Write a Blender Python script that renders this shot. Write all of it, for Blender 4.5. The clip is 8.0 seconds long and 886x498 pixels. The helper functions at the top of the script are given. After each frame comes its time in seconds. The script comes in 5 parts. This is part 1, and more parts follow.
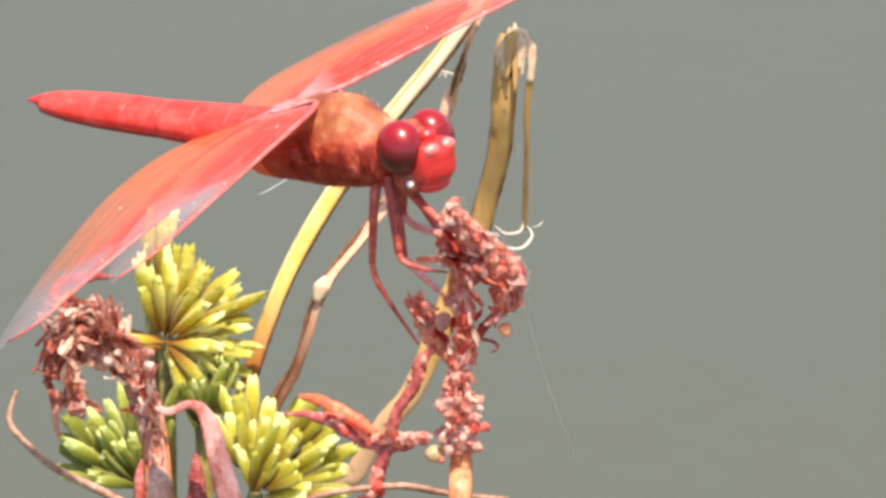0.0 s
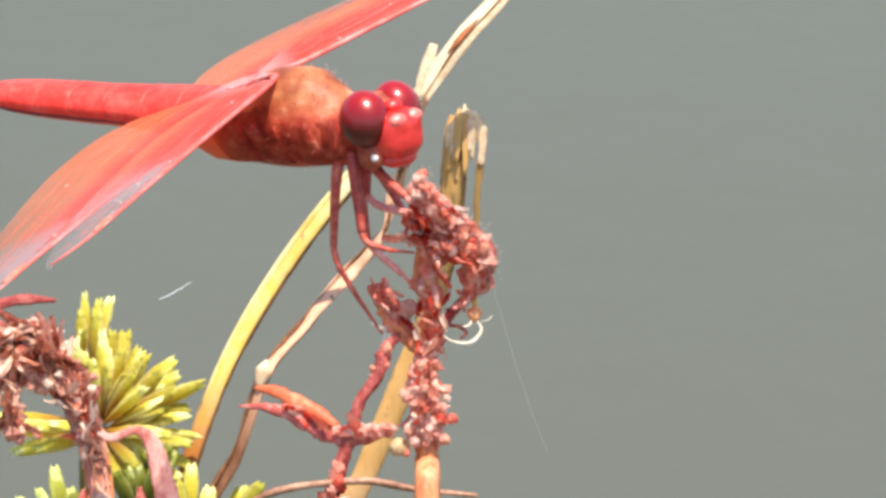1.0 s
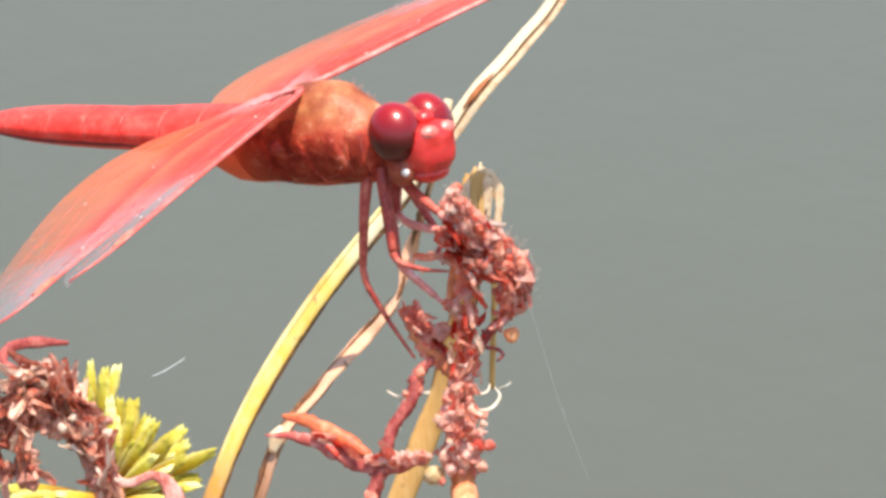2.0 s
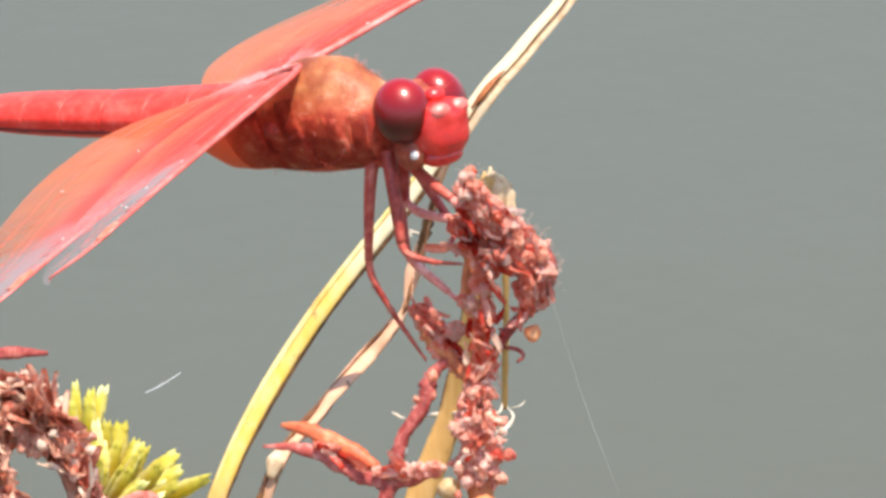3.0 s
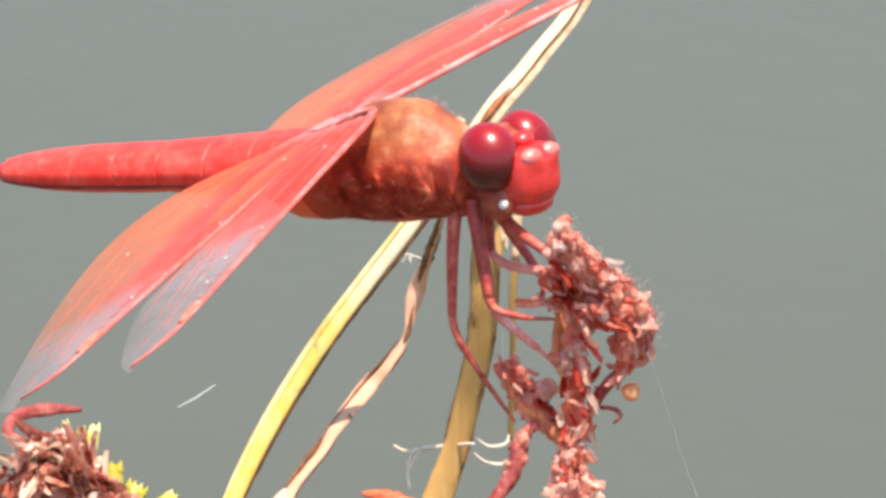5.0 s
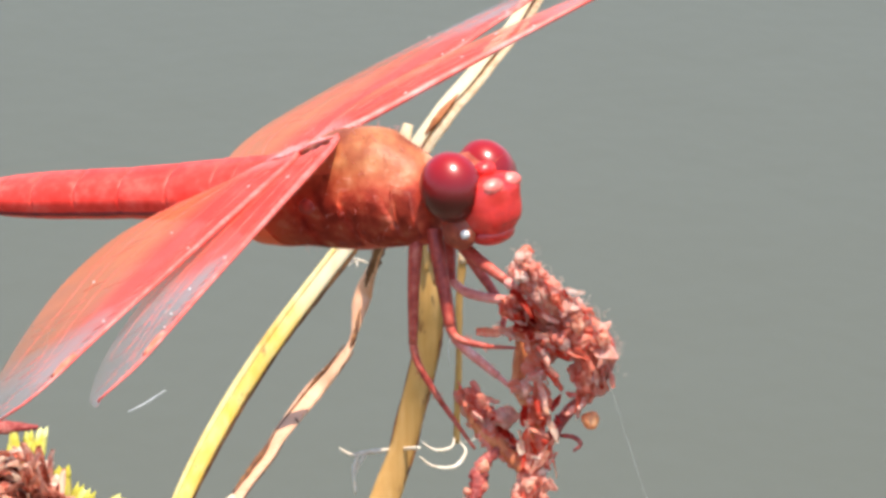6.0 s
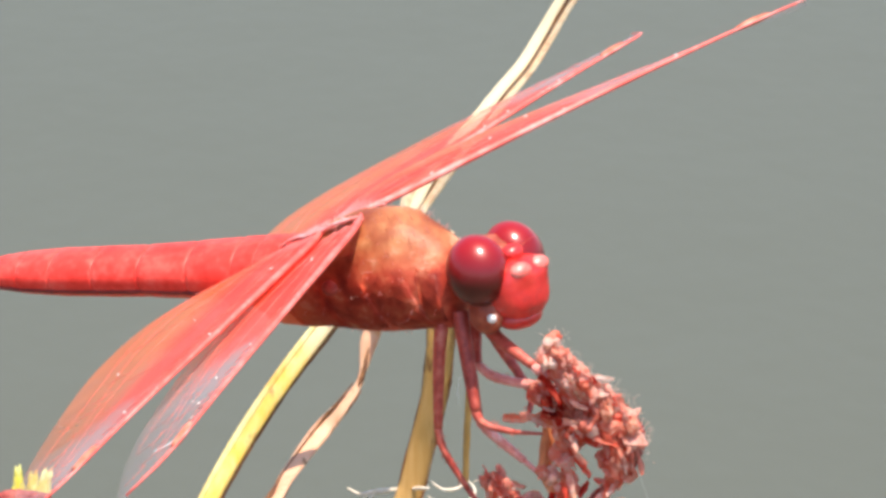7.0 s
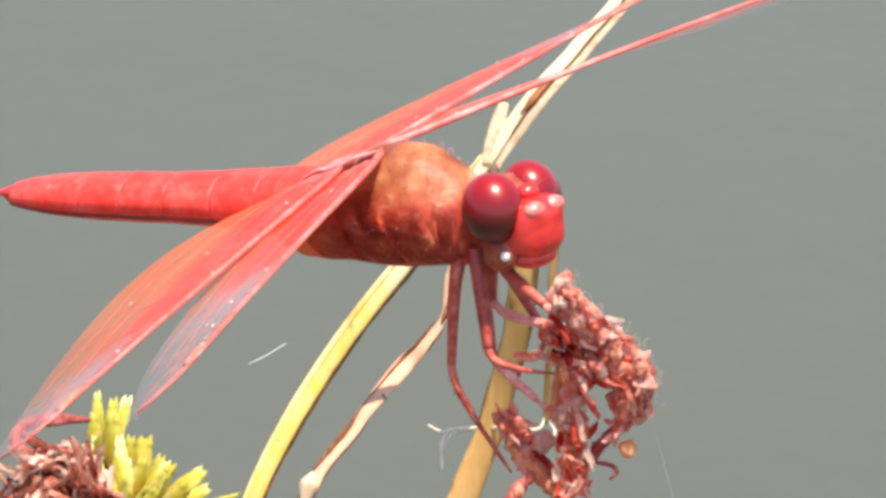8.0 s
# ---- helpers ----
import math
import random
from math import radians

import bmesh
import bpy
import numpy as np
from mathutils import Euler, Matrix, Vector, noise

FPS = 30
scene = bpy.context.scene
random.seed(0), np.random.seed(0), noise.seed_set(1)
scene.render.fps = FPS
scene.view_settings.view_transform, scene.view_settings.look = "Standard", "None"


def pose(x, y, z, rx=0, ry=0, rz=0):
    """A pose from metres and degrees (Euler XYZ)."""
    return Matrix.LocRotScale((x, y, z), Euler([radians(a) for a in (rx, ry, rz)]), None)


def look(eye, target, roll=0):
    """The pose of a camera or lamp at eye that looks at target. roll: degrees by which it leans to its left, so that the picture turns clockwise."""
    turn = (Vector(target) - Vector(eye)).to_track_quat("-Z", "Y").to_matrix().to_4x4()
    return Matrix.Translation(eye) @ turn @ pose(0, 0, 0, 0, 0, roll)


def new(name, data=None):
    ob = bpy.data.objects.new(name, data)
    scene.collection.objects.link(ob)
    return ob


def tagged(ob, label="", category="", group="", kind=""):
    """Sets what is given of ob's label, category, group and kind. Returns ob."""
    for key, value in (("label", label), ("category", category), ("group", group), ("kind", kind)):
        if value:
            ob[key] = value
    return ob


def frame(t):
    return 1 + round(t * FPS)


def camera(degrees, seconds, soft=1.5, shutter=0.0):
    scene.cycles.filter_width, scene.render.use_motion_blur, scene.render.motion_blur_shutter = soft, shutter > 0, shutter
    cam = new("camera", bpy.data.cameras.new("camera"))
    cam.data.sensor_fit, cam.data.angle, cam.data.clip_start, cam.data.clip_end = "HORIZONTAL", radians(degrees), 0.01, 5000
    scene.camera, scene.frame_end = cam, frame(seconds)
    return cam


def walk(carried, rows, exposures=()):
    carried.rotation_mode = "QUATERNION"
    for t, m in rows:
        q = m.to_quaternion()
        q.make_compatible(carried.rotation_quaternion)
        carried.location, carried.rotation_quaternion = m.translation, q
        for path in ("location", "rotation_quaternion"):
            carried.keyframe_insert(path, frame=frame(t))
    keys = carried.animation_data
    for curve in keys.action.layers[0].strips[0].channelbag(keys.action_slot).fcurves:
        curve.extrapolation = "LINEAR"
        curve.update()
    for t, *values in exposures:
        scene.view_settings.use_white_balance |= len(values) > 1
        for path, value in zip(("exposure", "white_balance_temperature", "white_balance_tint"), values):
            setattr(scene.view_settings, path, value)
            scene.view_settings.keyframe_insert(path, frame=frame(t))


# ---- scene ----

# ---------------------------------------------------------------- camera
cam = camera(10.0, 8.0, soft=3.4)
walk(cam, [
    (0.0, pose(0.00897, -0.42342, 0.51231, 68.001, -0.005, -0.001)),
    (0.5, pose(0.00551, -0.41362, 0.49783, 69.931, -0.410, -0.337)),
    (1.0, pose(0.00316, -0.41239, 0.47151, 72.269, -0.529, -1.053)),
    (1.5, pose(-0.00290, -0.40774, 0.46311, 73.537, -0.456, -1.530)),
    (1.7, pose(-0.00115, -0.40450, 0.45918, 73.892, -0.314, -1.511)),
    (2.8, pose(-0.00377, -0.37259, 0.44192, 74.694, 0.679, -1.907)),
    (3.0, pose(-0.00201, -0.36383, 0.43918, 74.852, 0.502, -1.736)),
    (3.5, pose(-0.00796, -0.34840, 0.44252, 74.538, 0.423, -2.331)),
    (4.0, pose(-0.01207, -0.34305, 0.44326, 74.554, 0.473, -2.842)),
    (4.5, pose(-0.01616, -0.33856, 0.44173, 74.486, 0.492, -3.515)),
    (4.7, pose(-0.01775, -0.33838, 0.43886, 74.475, 0.712, -3.631)),
    (5.8, pose(-0.02245, -0.33797, 0.44348, 74.008, 0.604, -4.685)),
    (6.0, pose(-0.02287, -0.33833, 0.44475, 73.894, 0.407, -4.783)),
    (6.5, pose(-0.02732, -0.33185, 0.44764, 73.554, 0.628, -5.359)),
    (7.0, pose(-0.02551, -0.32926, 0.45208, 73.272, 0.229, -5.014)),
    (7.5, pose(-0.02323, -0.33072, 0.45182, 73.009, -0.204, -4.161)),
    (7.6, pose(-0.02084, -0.33209, 0.45256, 72.866, -0.705, -3.483)),
    (8.0, pose(-0.01124, -0.33158, 0.45200, 72.634, -0.733, -2.040)),
])

# ---------------------------------------------------------------- light
SUN_FROM = Vector((0.10, -0.245, 0.96)).normalized()
world = bpy.data.worlds.new("sky")
scene.world = world
world.use_nodes = True
sky = world.node_tree.nodes.new("ShaderNodeTexSky")
sky.sky_type = "NISHITA"
sky.sun_disc = False
sky.sun_elevation = math.asin(SUN_FROM.z)
sky.sun_rotation = math.atan2(SUN_FROM.x, SUN_FROM.y)
world.node_tree.nodes["Background"].inputs["Strength"].default_value = 0.15
world.node_tree.links.new(sky.outputs[0], world.node_tree.nodes["Background"].inputs[0])
sun_data = bpy.data.lights.new("sun", "SUN")
sun_data.energy = 4.15
sun_data.angle = radians(0.55)
sun_data.color = (1.0, 0.908, 0.78)
sun = new("sun", sun_data)
sun.matrix_world = look(SUN_FROM * 20, (0, 0, 0))
scene.view_settings.exposure = 0.82

# ---------------------------------------------------------------- the plants' own axes
# u to the side, v up the slope of view, w away; millimetres from the insect's flank
MM = 0.001
TILT = radians(22.0)
HEIGHT = 0.35          # of the insect over the water


def at(u, v, w):
    s, c = math.sin(TILT), math.cos(TILT)
    return Vector((u, v * s + w * c, v * c - w * s)) * MM + Vector((0, 0, HEIGHT))


# ---------------------------------------------------------------- materials
def material(name):
    m = bpy.data.materials.new(name)
    m.use_nodes = True
    return m, m.node_tree, m.node_tree.nodes["Principled BSDF"]


def node(nt, kind, **values):
    n = nt.nodes.new(kind)
    for key, v in values.items():
        n.inputs[key.replace("_", " ")].default_value = v
    return n


def noise_of(nt, scale, detail=4.0, rough=0.6, stretch=(1, 1, 1), coord="Object"):
    tc = nt.nodes.new("ShaderNodeTexCoord")
    mp = nt.nodes.new("ShaderNodeMapping")
    mp.inputs["Scale"].default_value = stretch
    nt.links.new(tc.outputs[coord], mp.inputs["Vector"])
    n = node(nt, "ShaderNodeTexNoise", Scale=scale, Detail=detail, Roughness=rough)
    nt.links.new(mp.outputs[0], n.inputs["Vector"])
    return n.outputs["Fac"]


def ramp(nt, fac, stops):
    r = nt.nodes.new("ShaderNodeValToRGB")
    e = r.color_ramp.elements
    while len(e) < len(stops):
        e.new(0.5)
    for el, (p, col) in zip(e, stops):
        el.position, el.color = p, (*col, 1)
    nt.links.new(fac, r.inputs[0])
    return r.outputs[0]


def mixed(nt, fac, a, b, mode="MIX"):
    m = nt.nodes.new("ShaderNodeMix")
    m.data_type, m.blend_type = "RGBA", mode
    for sock, val in ((m.inputs[0], fac), (m.inputs[6], a), (m.inputs[7], b)):
        if isinstance(val, (int, float)):
            sock.default_value = val
        elif isinstance(val, tuple):
            sock.default_value = (*val, 1)
        else:
            nt.links.new(val, sock)
    return m.outputs[2]


def maths(nt, op, a, b=0.0, clamp=False):
    m = nt.nodes.new("ShaderNodeMath")
    m.operation, m.use_clamp = op, clamp
    for sock, val in ((m.inputs[0], a), (m.inputs[1], b)):
        if isinstance(val, (int, float)):
            sock.default_value = val
        else:
            nt.links.new(val, sock)
    return m.outputs[0]


def relief(nt, bsdf, fac, depth, strength=0.6):
    b = node(nt, "ShaderNodeBump", Strength=strength, Distance=depth)
    nt.links.new(fac, b.inputs["Height"])
    nt.links.new(b.outputs[0], bsdf.inputs["Normal"])


def axis(nt, which, coord="Object"):
    tc = nt.nodes.new("ShaderNodeTexCoord")
    s = nt.nodes.new("ShaderNodeSeparateXYZ")
    nt.links.new(tc.outputs[coord], s.inputs[0])
    return s.outputs[which]


def random_of(nt):
    return nt.nodes.new("ShaderNodeObjectInfo").outputs["Random"]


def span(nt, value, lo, hi):
    r = nt.nodes.new("ShaderNodeMapRange")
    nt.links.new(value, r.inputs["Value"])
    r.inputs["From Min"].default_value, r.inputs["From Max"].default_value = lo, hi
    return r.outputs[0]


def grainy(name, dark, mid, light, scale, roughness=0.55, bump=0.00008, stretch=(1, 1, 1), spread=0.0, shine=0.4, thin=0.0):
    """A surface of three tones in blotches, with fine relief, that differs a little from piece to piece."""
    m, nt, b = material(name)
    n1 = noise_of(nt, scale, 5, 0.65, stretch)
    n2 = noise_of(nt, scale * 4.3, 3, 0.6, stretch)
    n = maths(nt, "ADD", maths(nt, "MULTIPLY", n1, 0.65), maths(nt, "MULTIPLY", n2, 0.35))
    if spread:
        n = maths(nt, "ADD", n, maths(nt, "MULTIPLY", maths(nt, "SUBTRACT", random_of(nt), 0.5), spread))
    col = ramp(nt, n, [(0.36, dark), (0.5, mid), (0.64, light)])
    nt.links.new(col, b.inputs["Base Color"])
    b.inputs["Roughness"].default_value = roughness
    b.inputs["Specular IOR Level"].default_value = shine
    relief(nt, b, n2, bump)
    if thin:
        t = nt.nodes.new("ShaderNodeBsdfTranslucent")
        nt.links.new(col, t.inputs["Color"])
        mx = nt.nodes.new("ShaderNodeMixShader")
        mx.inputs[0].default_value = thin
        nt.links.new(b.outputs[0], mx.inputs[1])
        nt.links.new(t.outputs[0], mx.inputs[2])
        nt.links.new(mx.outputs[0], nt.nodes["Material Output"].inputs[0])
    return m


def water_material():
    m, nt, b = material("pond water")
    n = noise_of(nt, 0.6, 4, 0.55, (1, 0.35, 1))
    col = ramp(nt, n, [(0.3, (0.0835, 0.084, 0.057)), (0.7, (0.095, 0.094, 0.066))])
    nt.links.new(col, b.inputs["Base Color"])
    b.inputs["Roughness"].default_value = 0.42
    b.inputs["IOR"].default_value = 1.33
    relief(nt, b, noise_of(nt, 9.0, 4, 0.6, (1, 0.5, 1)), 0.02, 0.09)
    return m


def stem_material(name, lit, mid, dark, edge, foot=None, top=None, foot_tone=None, thin=0.2):
    """A dried blade: pale along one flank, brown flecks and streaks along its length."""
    m, nt, b = material(name)
    streak = noise_of(nt, 900, 5, 0.65, (1, 1, 0.08))
    fleck = noise_of(nt, 420, 4, 0.7, (1, 1, 0.3))
    col = ramp(nt, streak, [(0.3, mid), (0.62, lit)])
    col = mixed(nt, ramp(nt, fleck, [(0.62, (0, 0, 0)), (0.7, (1, 1, 1))]), col, dark)
    low = noise_of(nt, 60, 3, 0.6)
    col = mixed(nt, ramp(nt, low, [(0.58, (0, 0, 0)), (0.78, (0.6, 0.6, 0.6))]), col, edge)
    wob = maths(nt, "MULTIPLY", maths(nt, "SUBTRACT", streak, 0.5), 0.9)
    for stretch, goal in ((foot, foot_tone or edge), (top, (0.95, 0.80, 0.54))):
        if stretch:
            col = mixed(nt, maths(nt, "ADD", span(nt, axis(nt, 2), *stretch), wob, True), col, goal)
    nt.links.new(col, b.inputs["Base Color"])
    b.inputs["Roughness"].default_value = 0.48
    relief(nt, b, streak, 0.00015)
    t = nt.nodes.new("ShaderNodeBsdfTranslucent")
    nt.links.new(col, t.inputs["Color"])
    mx = nt.nodes.new("ShaderNodeMixShader")
    mx.inputs[0].default_value = thin
    nt.links.new(b.outputs[0], mx.inputs[1])
    nt.links.new(t.outputs[0], mx.inputs[2])
    nt.links.new(mx.outputs[0], nt.nodes["Material Output"].inputs[0])
    return m


def membrane_material(name, length, clear_from, open_tip):
    """Wing membrane: flame red by the root and the front edge, amber behind, clear and greyish towards the tip."""
    m, nt, b = material(name)
    x, y = axis(nt, 0), axis(nt, 1)
    wob = maths(nt, "MULTIPLY", maths(nt, "SUBTRACT", noise_of(nt, 260, 3, 0.6), 0.5), 0.25)
    out = maths(nt, "ADD", span(nt, x, 0.0, length), wob)
    back = maths(nt, "ADD", span(nt, maths(nt, "ABSOLUTE", y), 0.001, 0.009), wob)
    red = mixed(nt, ramp(nt, back, [(0.25, (0, 0, 0)), (0.7, (1, 1, 1))]), (0.93, 0.055, 0.03), (0.78, 0.19, 0.055))
    bare = ramp(nt, out, [(clear_from, (0, 0, 0)), (clear_from + 0.2, (1, 1, 1))])
    root = maths(nt, "ADD", span(nt, x, 0.0022, -0.0008), maths(nt, "MULTIPLY", wob, 2.4), True)
    red = mixed(nt, maths(nt, "MULTIPLY", root, 0.6), red, (0.88, 0.52, 0.48))
    col = mixed(nt, bare, red, (0.66, 0.50, 0.54))
    nt.links.new(col, b.inputs["Base Color"])
    b.inputs["Roughness"].default_value = 0.42
    b.inputs["Specular IOR Level"].default_value = 0.3
    relief(nt, b, noise_of(nt, 2600, 2, 0.5), 0.00004, 0.5)
    tl = nt.nodes.new("ShaderNodeBsdfTranslucent")
    nt.links.new(col, tl.inputs["Color"])
    clear = nt.nodes.new("ShaderNodeBsdfTransparent")
    a = nt.nodes.new("ShaderNodeMixShader")
    a.inputs[0].default_value = 0.25
    nt.links.new(b.outputs[0], a.inputs[1])
    nt.links.new(tl.outputs[0], a.inputs[2])
    c = nt.nodes.new("ShaderNodeMixShader")
    opening = ramp(nt, out, [(clear_from - 0.3, (0.14, 0.14, 0.14)), (clear_from + 0.06, (0.44, 0.44, 0.44)), (clear_from + 0.32, (open_tip,) * 3)])
    opening = maths(nt, "ADD", opening, maths(nt, "MULTIPLY", maths(nt, "SUBTRACT", back, 0.2, True), 0.30), True)
    nt.links.new(opening, c.inputs[0])
    nt.links.new(a.outputs[0], c.inputs[1])
    nt.links.new(clear.outputs[0], c.inputs[2])
    nt.links.new(c.outputs[0], nt.nodes["Material Output"].inputs[0])
    return m


def thorax_material():
    """Orange brown on the back, dark red brown mottled flanks, orange red under the rear."""
    m, nt, b = material("thorax chitin")
    n1, n2 = noise_of(nt, 300, 5, 0.65), noise_of(nt, 1300, 3, 0.6)
    back = ramp(nt, n1, [(0.34, (0.21, 0.045, 0.016)), (0.48, (0.33, 0.095, 0.034)), (0.6, (0.44, 0.17, 0.065)), (0.70, (0.70, 0.43, 0.26))])
    n3 = noise_of(nt, 560, 4, 0.6)
    flank = ramp(nt, n3, [(0.34, (0.30, 0.026, 0.014)), (0.5, (0.54, 0.065, 0.032)), (0.61, (0.64, 0.13, 0.065)), (0.71, (0.82, 0.40, 0.28))])
    wob = maths(nt, "MULTIPLY", maths(nt, "SUBTRACT", n3, 0.5), 0.8)
    up = maths(nt, "ADD", span(nt, axis(nt, 2), 0.0, 0.0026), wob, True)
    col = mixed(nt, up, flank, back)
    rear = maths(nt, "ADD", span(nt, axis(nt, 0), -0.0042, -0.0066), maths(nt, "MULTIPLY", wob, 0.3), True)
    col = mixed(nt, rear, col, (0.80, 0.13, 0.045))
    nt.links.new(col, b.inputs["Base Color"])
    b.inputs["Roughness"].default_value = 0.5
    b.inputs["Specular IOR Level"].default_value = 0.35
    relief(nt, b, n2, 0.00014)
    return m


def spikelet_material(name, stops):
    """Sedge spikelets: coloured from the foot to the pale tip."""
    m, nt, b = material(name)
    n = maths(nt, "MULTIPLY", maths(nt, "SUBTRACT", noise_of(nt, 5.0, 4, 0.6, (0.4, 2, 2)), 0.5), 0.5)
    r = maths(nt, "MULTIPLY", maths(nt, "SUBTRACT", random_of(nt), 0.5), 0.36)
    f = maths(nt, "ADD", maths(nt, "ADD", axis(nt, 0), n), r)
    col = ramp(nt, f, stops)
    rim = span(nt, maths(nt, "ABSOLUTE", axis(nt, 1)), 0.045, 0.1)
    col = mixed(nt, maths(nt, "MULTIPLY", rim, 0.45), col, stops[-1][1])
    shade = maths(nt, "ADD", maths(nt, "MULTIPLY", random_of(nt), 0.4), 0.8)
    ridges = maths(nt, "ADD", maths(nt, "MULTIPLY", maths(nt, "SINE", maths(nt, "MULTIPLY", axis(nt, 0), 58.0)), 0.035), 0.965)
    tone = nt.nodes.new("ShaderNodeVectorMath")
    tone.operation = "SCALE"
    nt.links.new(col, tone.inputs[0])
    nt.links.new(maths(nt, "MULTIPLY", shade, ridges), tone.inputs["Scale"])
    col = tone.outputs[0]
    nt.links.new(col, b.inputs["Base Color"])
    b.inputs["Roughness"].default_value = 0.55
    b.inputs["Specular IOR Level"].default_value = 0.25
    relief(nt, b, noise_of(nt, 14.0, 3, 0.6, (0.3, 3, 3)), 0.0002, 0.5)
    t = nt.nodes.new("ShaderNodeBsdfTranslucent")
    nt.links.new(col, t.inputs["Color"])
    mx = nt.nodes.new("ShaderNodeMixShader")
    mx.inputs[0].default_value = 0.5
    nt.links.new(b.outputs[0], mx.inputs[1])
    nt.links.new(t.outputs[0], mx.inputs[2])
    nt.links.new(mx.outputs[0], nt.nodes["Material Output"].inputs[0])
    return m


def eye_material():
    m, nt, b = material("compound eye")
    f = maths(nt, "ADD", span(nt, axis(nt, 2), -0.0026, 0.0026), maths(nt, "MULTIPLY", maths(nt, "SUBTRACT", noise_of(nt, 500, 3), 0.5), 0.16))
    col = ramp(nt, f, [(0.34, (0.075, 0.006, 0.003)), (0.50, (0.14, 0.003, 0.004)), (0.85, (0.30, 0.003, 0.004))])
    nt.links.new(col, b.inputs["Base Color"])
    b.inputs["Roughness"].default_value = 0.34
    b.inputs["Specular IOR Level"].default_value = 0.5
    b.inputs["Specular Tint"].default_value = (1.0, 0.62, 0.62, 1.0)
    b.inputs["Coat Weight"].default_value = 0.5
    b.inputs["Coat Roughness"].default_value = 0.2
    return m


WATER = water_material()
YELLOW = stem_material("yellowed blade", (0.96, 0.74, 0.23), (0.95, 0.57, 0.06), (0.36, 0.11, 0.02), (0.54, 0.19, 0.035), (0.2885, 0.279), (0.3045, 0.3105), (0.56, 0.19, 0.035), 0.28)
STRAW = stem_material("straw blade", (0.86, 0.52, 0.33), (0.73, 0.34, 0.18), (0.16, 0.055, 0.02), (0.32, 0.11, 0.04), (0.2912, 0.2825), None, (0.17, 0.058, 0.017))
TAN = stem_material("tan dried stem", (0.64, 0.37, 0.12), (0.54, 0.28, 0.07), (0.30, 0.13, 0.04), (0.42, 0.19, 0.05), (0.274, 0.266), None, (0.70, 0.42, 0.22))
SCAR = grainy("rusty scar", (0.20, 0.05, 0.015), (0.36, 0.11, 0.03), (0.52, 0.20, 0.07), 600)
BROWN_EDGE = grainy("brown blade edge", (0.06, 0.02, 0.01), (0.16, 0.06, 0.02), (0.30, 0.13, 0.04), 700)
RIB_HIGHLIGHT = grainy("cream blade rib with highlight", (0.86, 0.52, 0.12), (0.94, 0.74, 0.28), (0.95, 0.84, 0.48), 260, 0.45, 0.00008, (1, 1, 0.3), thin=0.2)
HUSK = grainy("pale husk", (0.70, 0.42, 0.24), (0.90, 0.70, 0.46), (0.95, 0.84, 0.64), 800, thin=0.45)
FIBRE = grainy("white plant fibre", (0.54, 0.42, 0.30), (0.72, 0.60, 0.46), (0.85, 0.78, 0.66), 900)
# white of the cheek spots, also painted on as wing glints
SPOT_AND_GLINT = grainy("white spot", (0.7, 0.66, 0.6), (0.8, 0.77, 0.72), (0.88, 0.86, 0.82), 900)
TENDRIL = grainy("brown tendril", (0.18, 0.07, 0.035), (0.38, 0.19, 0.11), (0.62, 0.40, 0.28), 350, 0.5, 0.0001)
GREEN = spikelet_material("golden sedge spikelet", [(0.05, (0.50, 0.21, 0.03)), (0.34, (0.64, 0.38, 0.035)), (0.58, (0.74, 0.58, 0.045)), (0.88, (0.82, 0.75, 0.12)), (1.08, (0.92, 0.90, 0.48))])
# green of the low heads, darkened to carry the shade they stand in
GREEN_SHADED = spikelet_material("shaded green sedge spikelet", [(0.05, (0.16, 0.12, 0.02)), (0.4, (0.26, 0.25, 0.03)), (0.72, (0.36, 0.36, 0.04)), (0.92, (0.50, 0.51, 0.09)), (1.08, (0.74, 0.75, 0.30))])
GREEN_FAT = spikelet_material("yellow sedge spikelet", [(0.05, (0.36, 0.18, 0.025)), (0.36, (0.52, 0.36, 0.03)), (0.64, (0.64, 0.54, 0.04)), (0.92, (0.76, 0.70, 0.10)), (1.08, (0.90, 0.87, 0.40))])
GREEN_DARK = grainy("sedge stem olive", (0.14, 0.09, 0.02), (0.26, 0.19, 0.04), (0.38, 0.30, 0.08), 300)
DRY = grainy("dry red floret", (0.86, 0.14, 0.08), (0.97, 0.37, 0.25), (0.97, 0.62, 0.50), 1.8, 0.4, 0.00006, (1, 1, 1), 0.45, 0.6, 0.65)
DRY_PALE = grainy("dry pink floret", (0.93, 0.32, 0.22), (0.96, 0.52, 0.40), (0.97, 0.76, 0.66), 1.5, 0.42, 0.00008, (1, 1, 1), 0.3, 0.6, 0.6)
DRY_DEEP = grainy("dry crimson petal", (0.56, 0.03, 0.02), (0.82, 0.10, 0.06), (0.90, 0.28, 0.18), 1.8, 0.36, 0.00006, (1, 1, 1), 0.4, 0.6, 0.55)
DRY_WHITE = grainy("bleached petal", (0.88, 0.38, 0.28), (0.95, 0.60, 0.49), (0.96, 0.82, 0.73), 1.6, 0.4, 0.00006, (1, 1, 1), 0.3, 0.6, 0.55)
DRY_ORANGE = grainy("dry salmon floret", (0.86, 0.20, 0.11), (0.95, 0.42, 0.27), (0.96, 0.66, 0.50), 1.8, 0.4, 0.00008, (1, 1, 1), 0.3, 0.6, 0.6)
RED_BRACT = grainy("red dried bract", (0.34, 0.045, 0.04), (0.62, 0.14, 0.11), (0.84, 0.42, 0.36), 380, 0.45, 0.0001, thin=0.25)
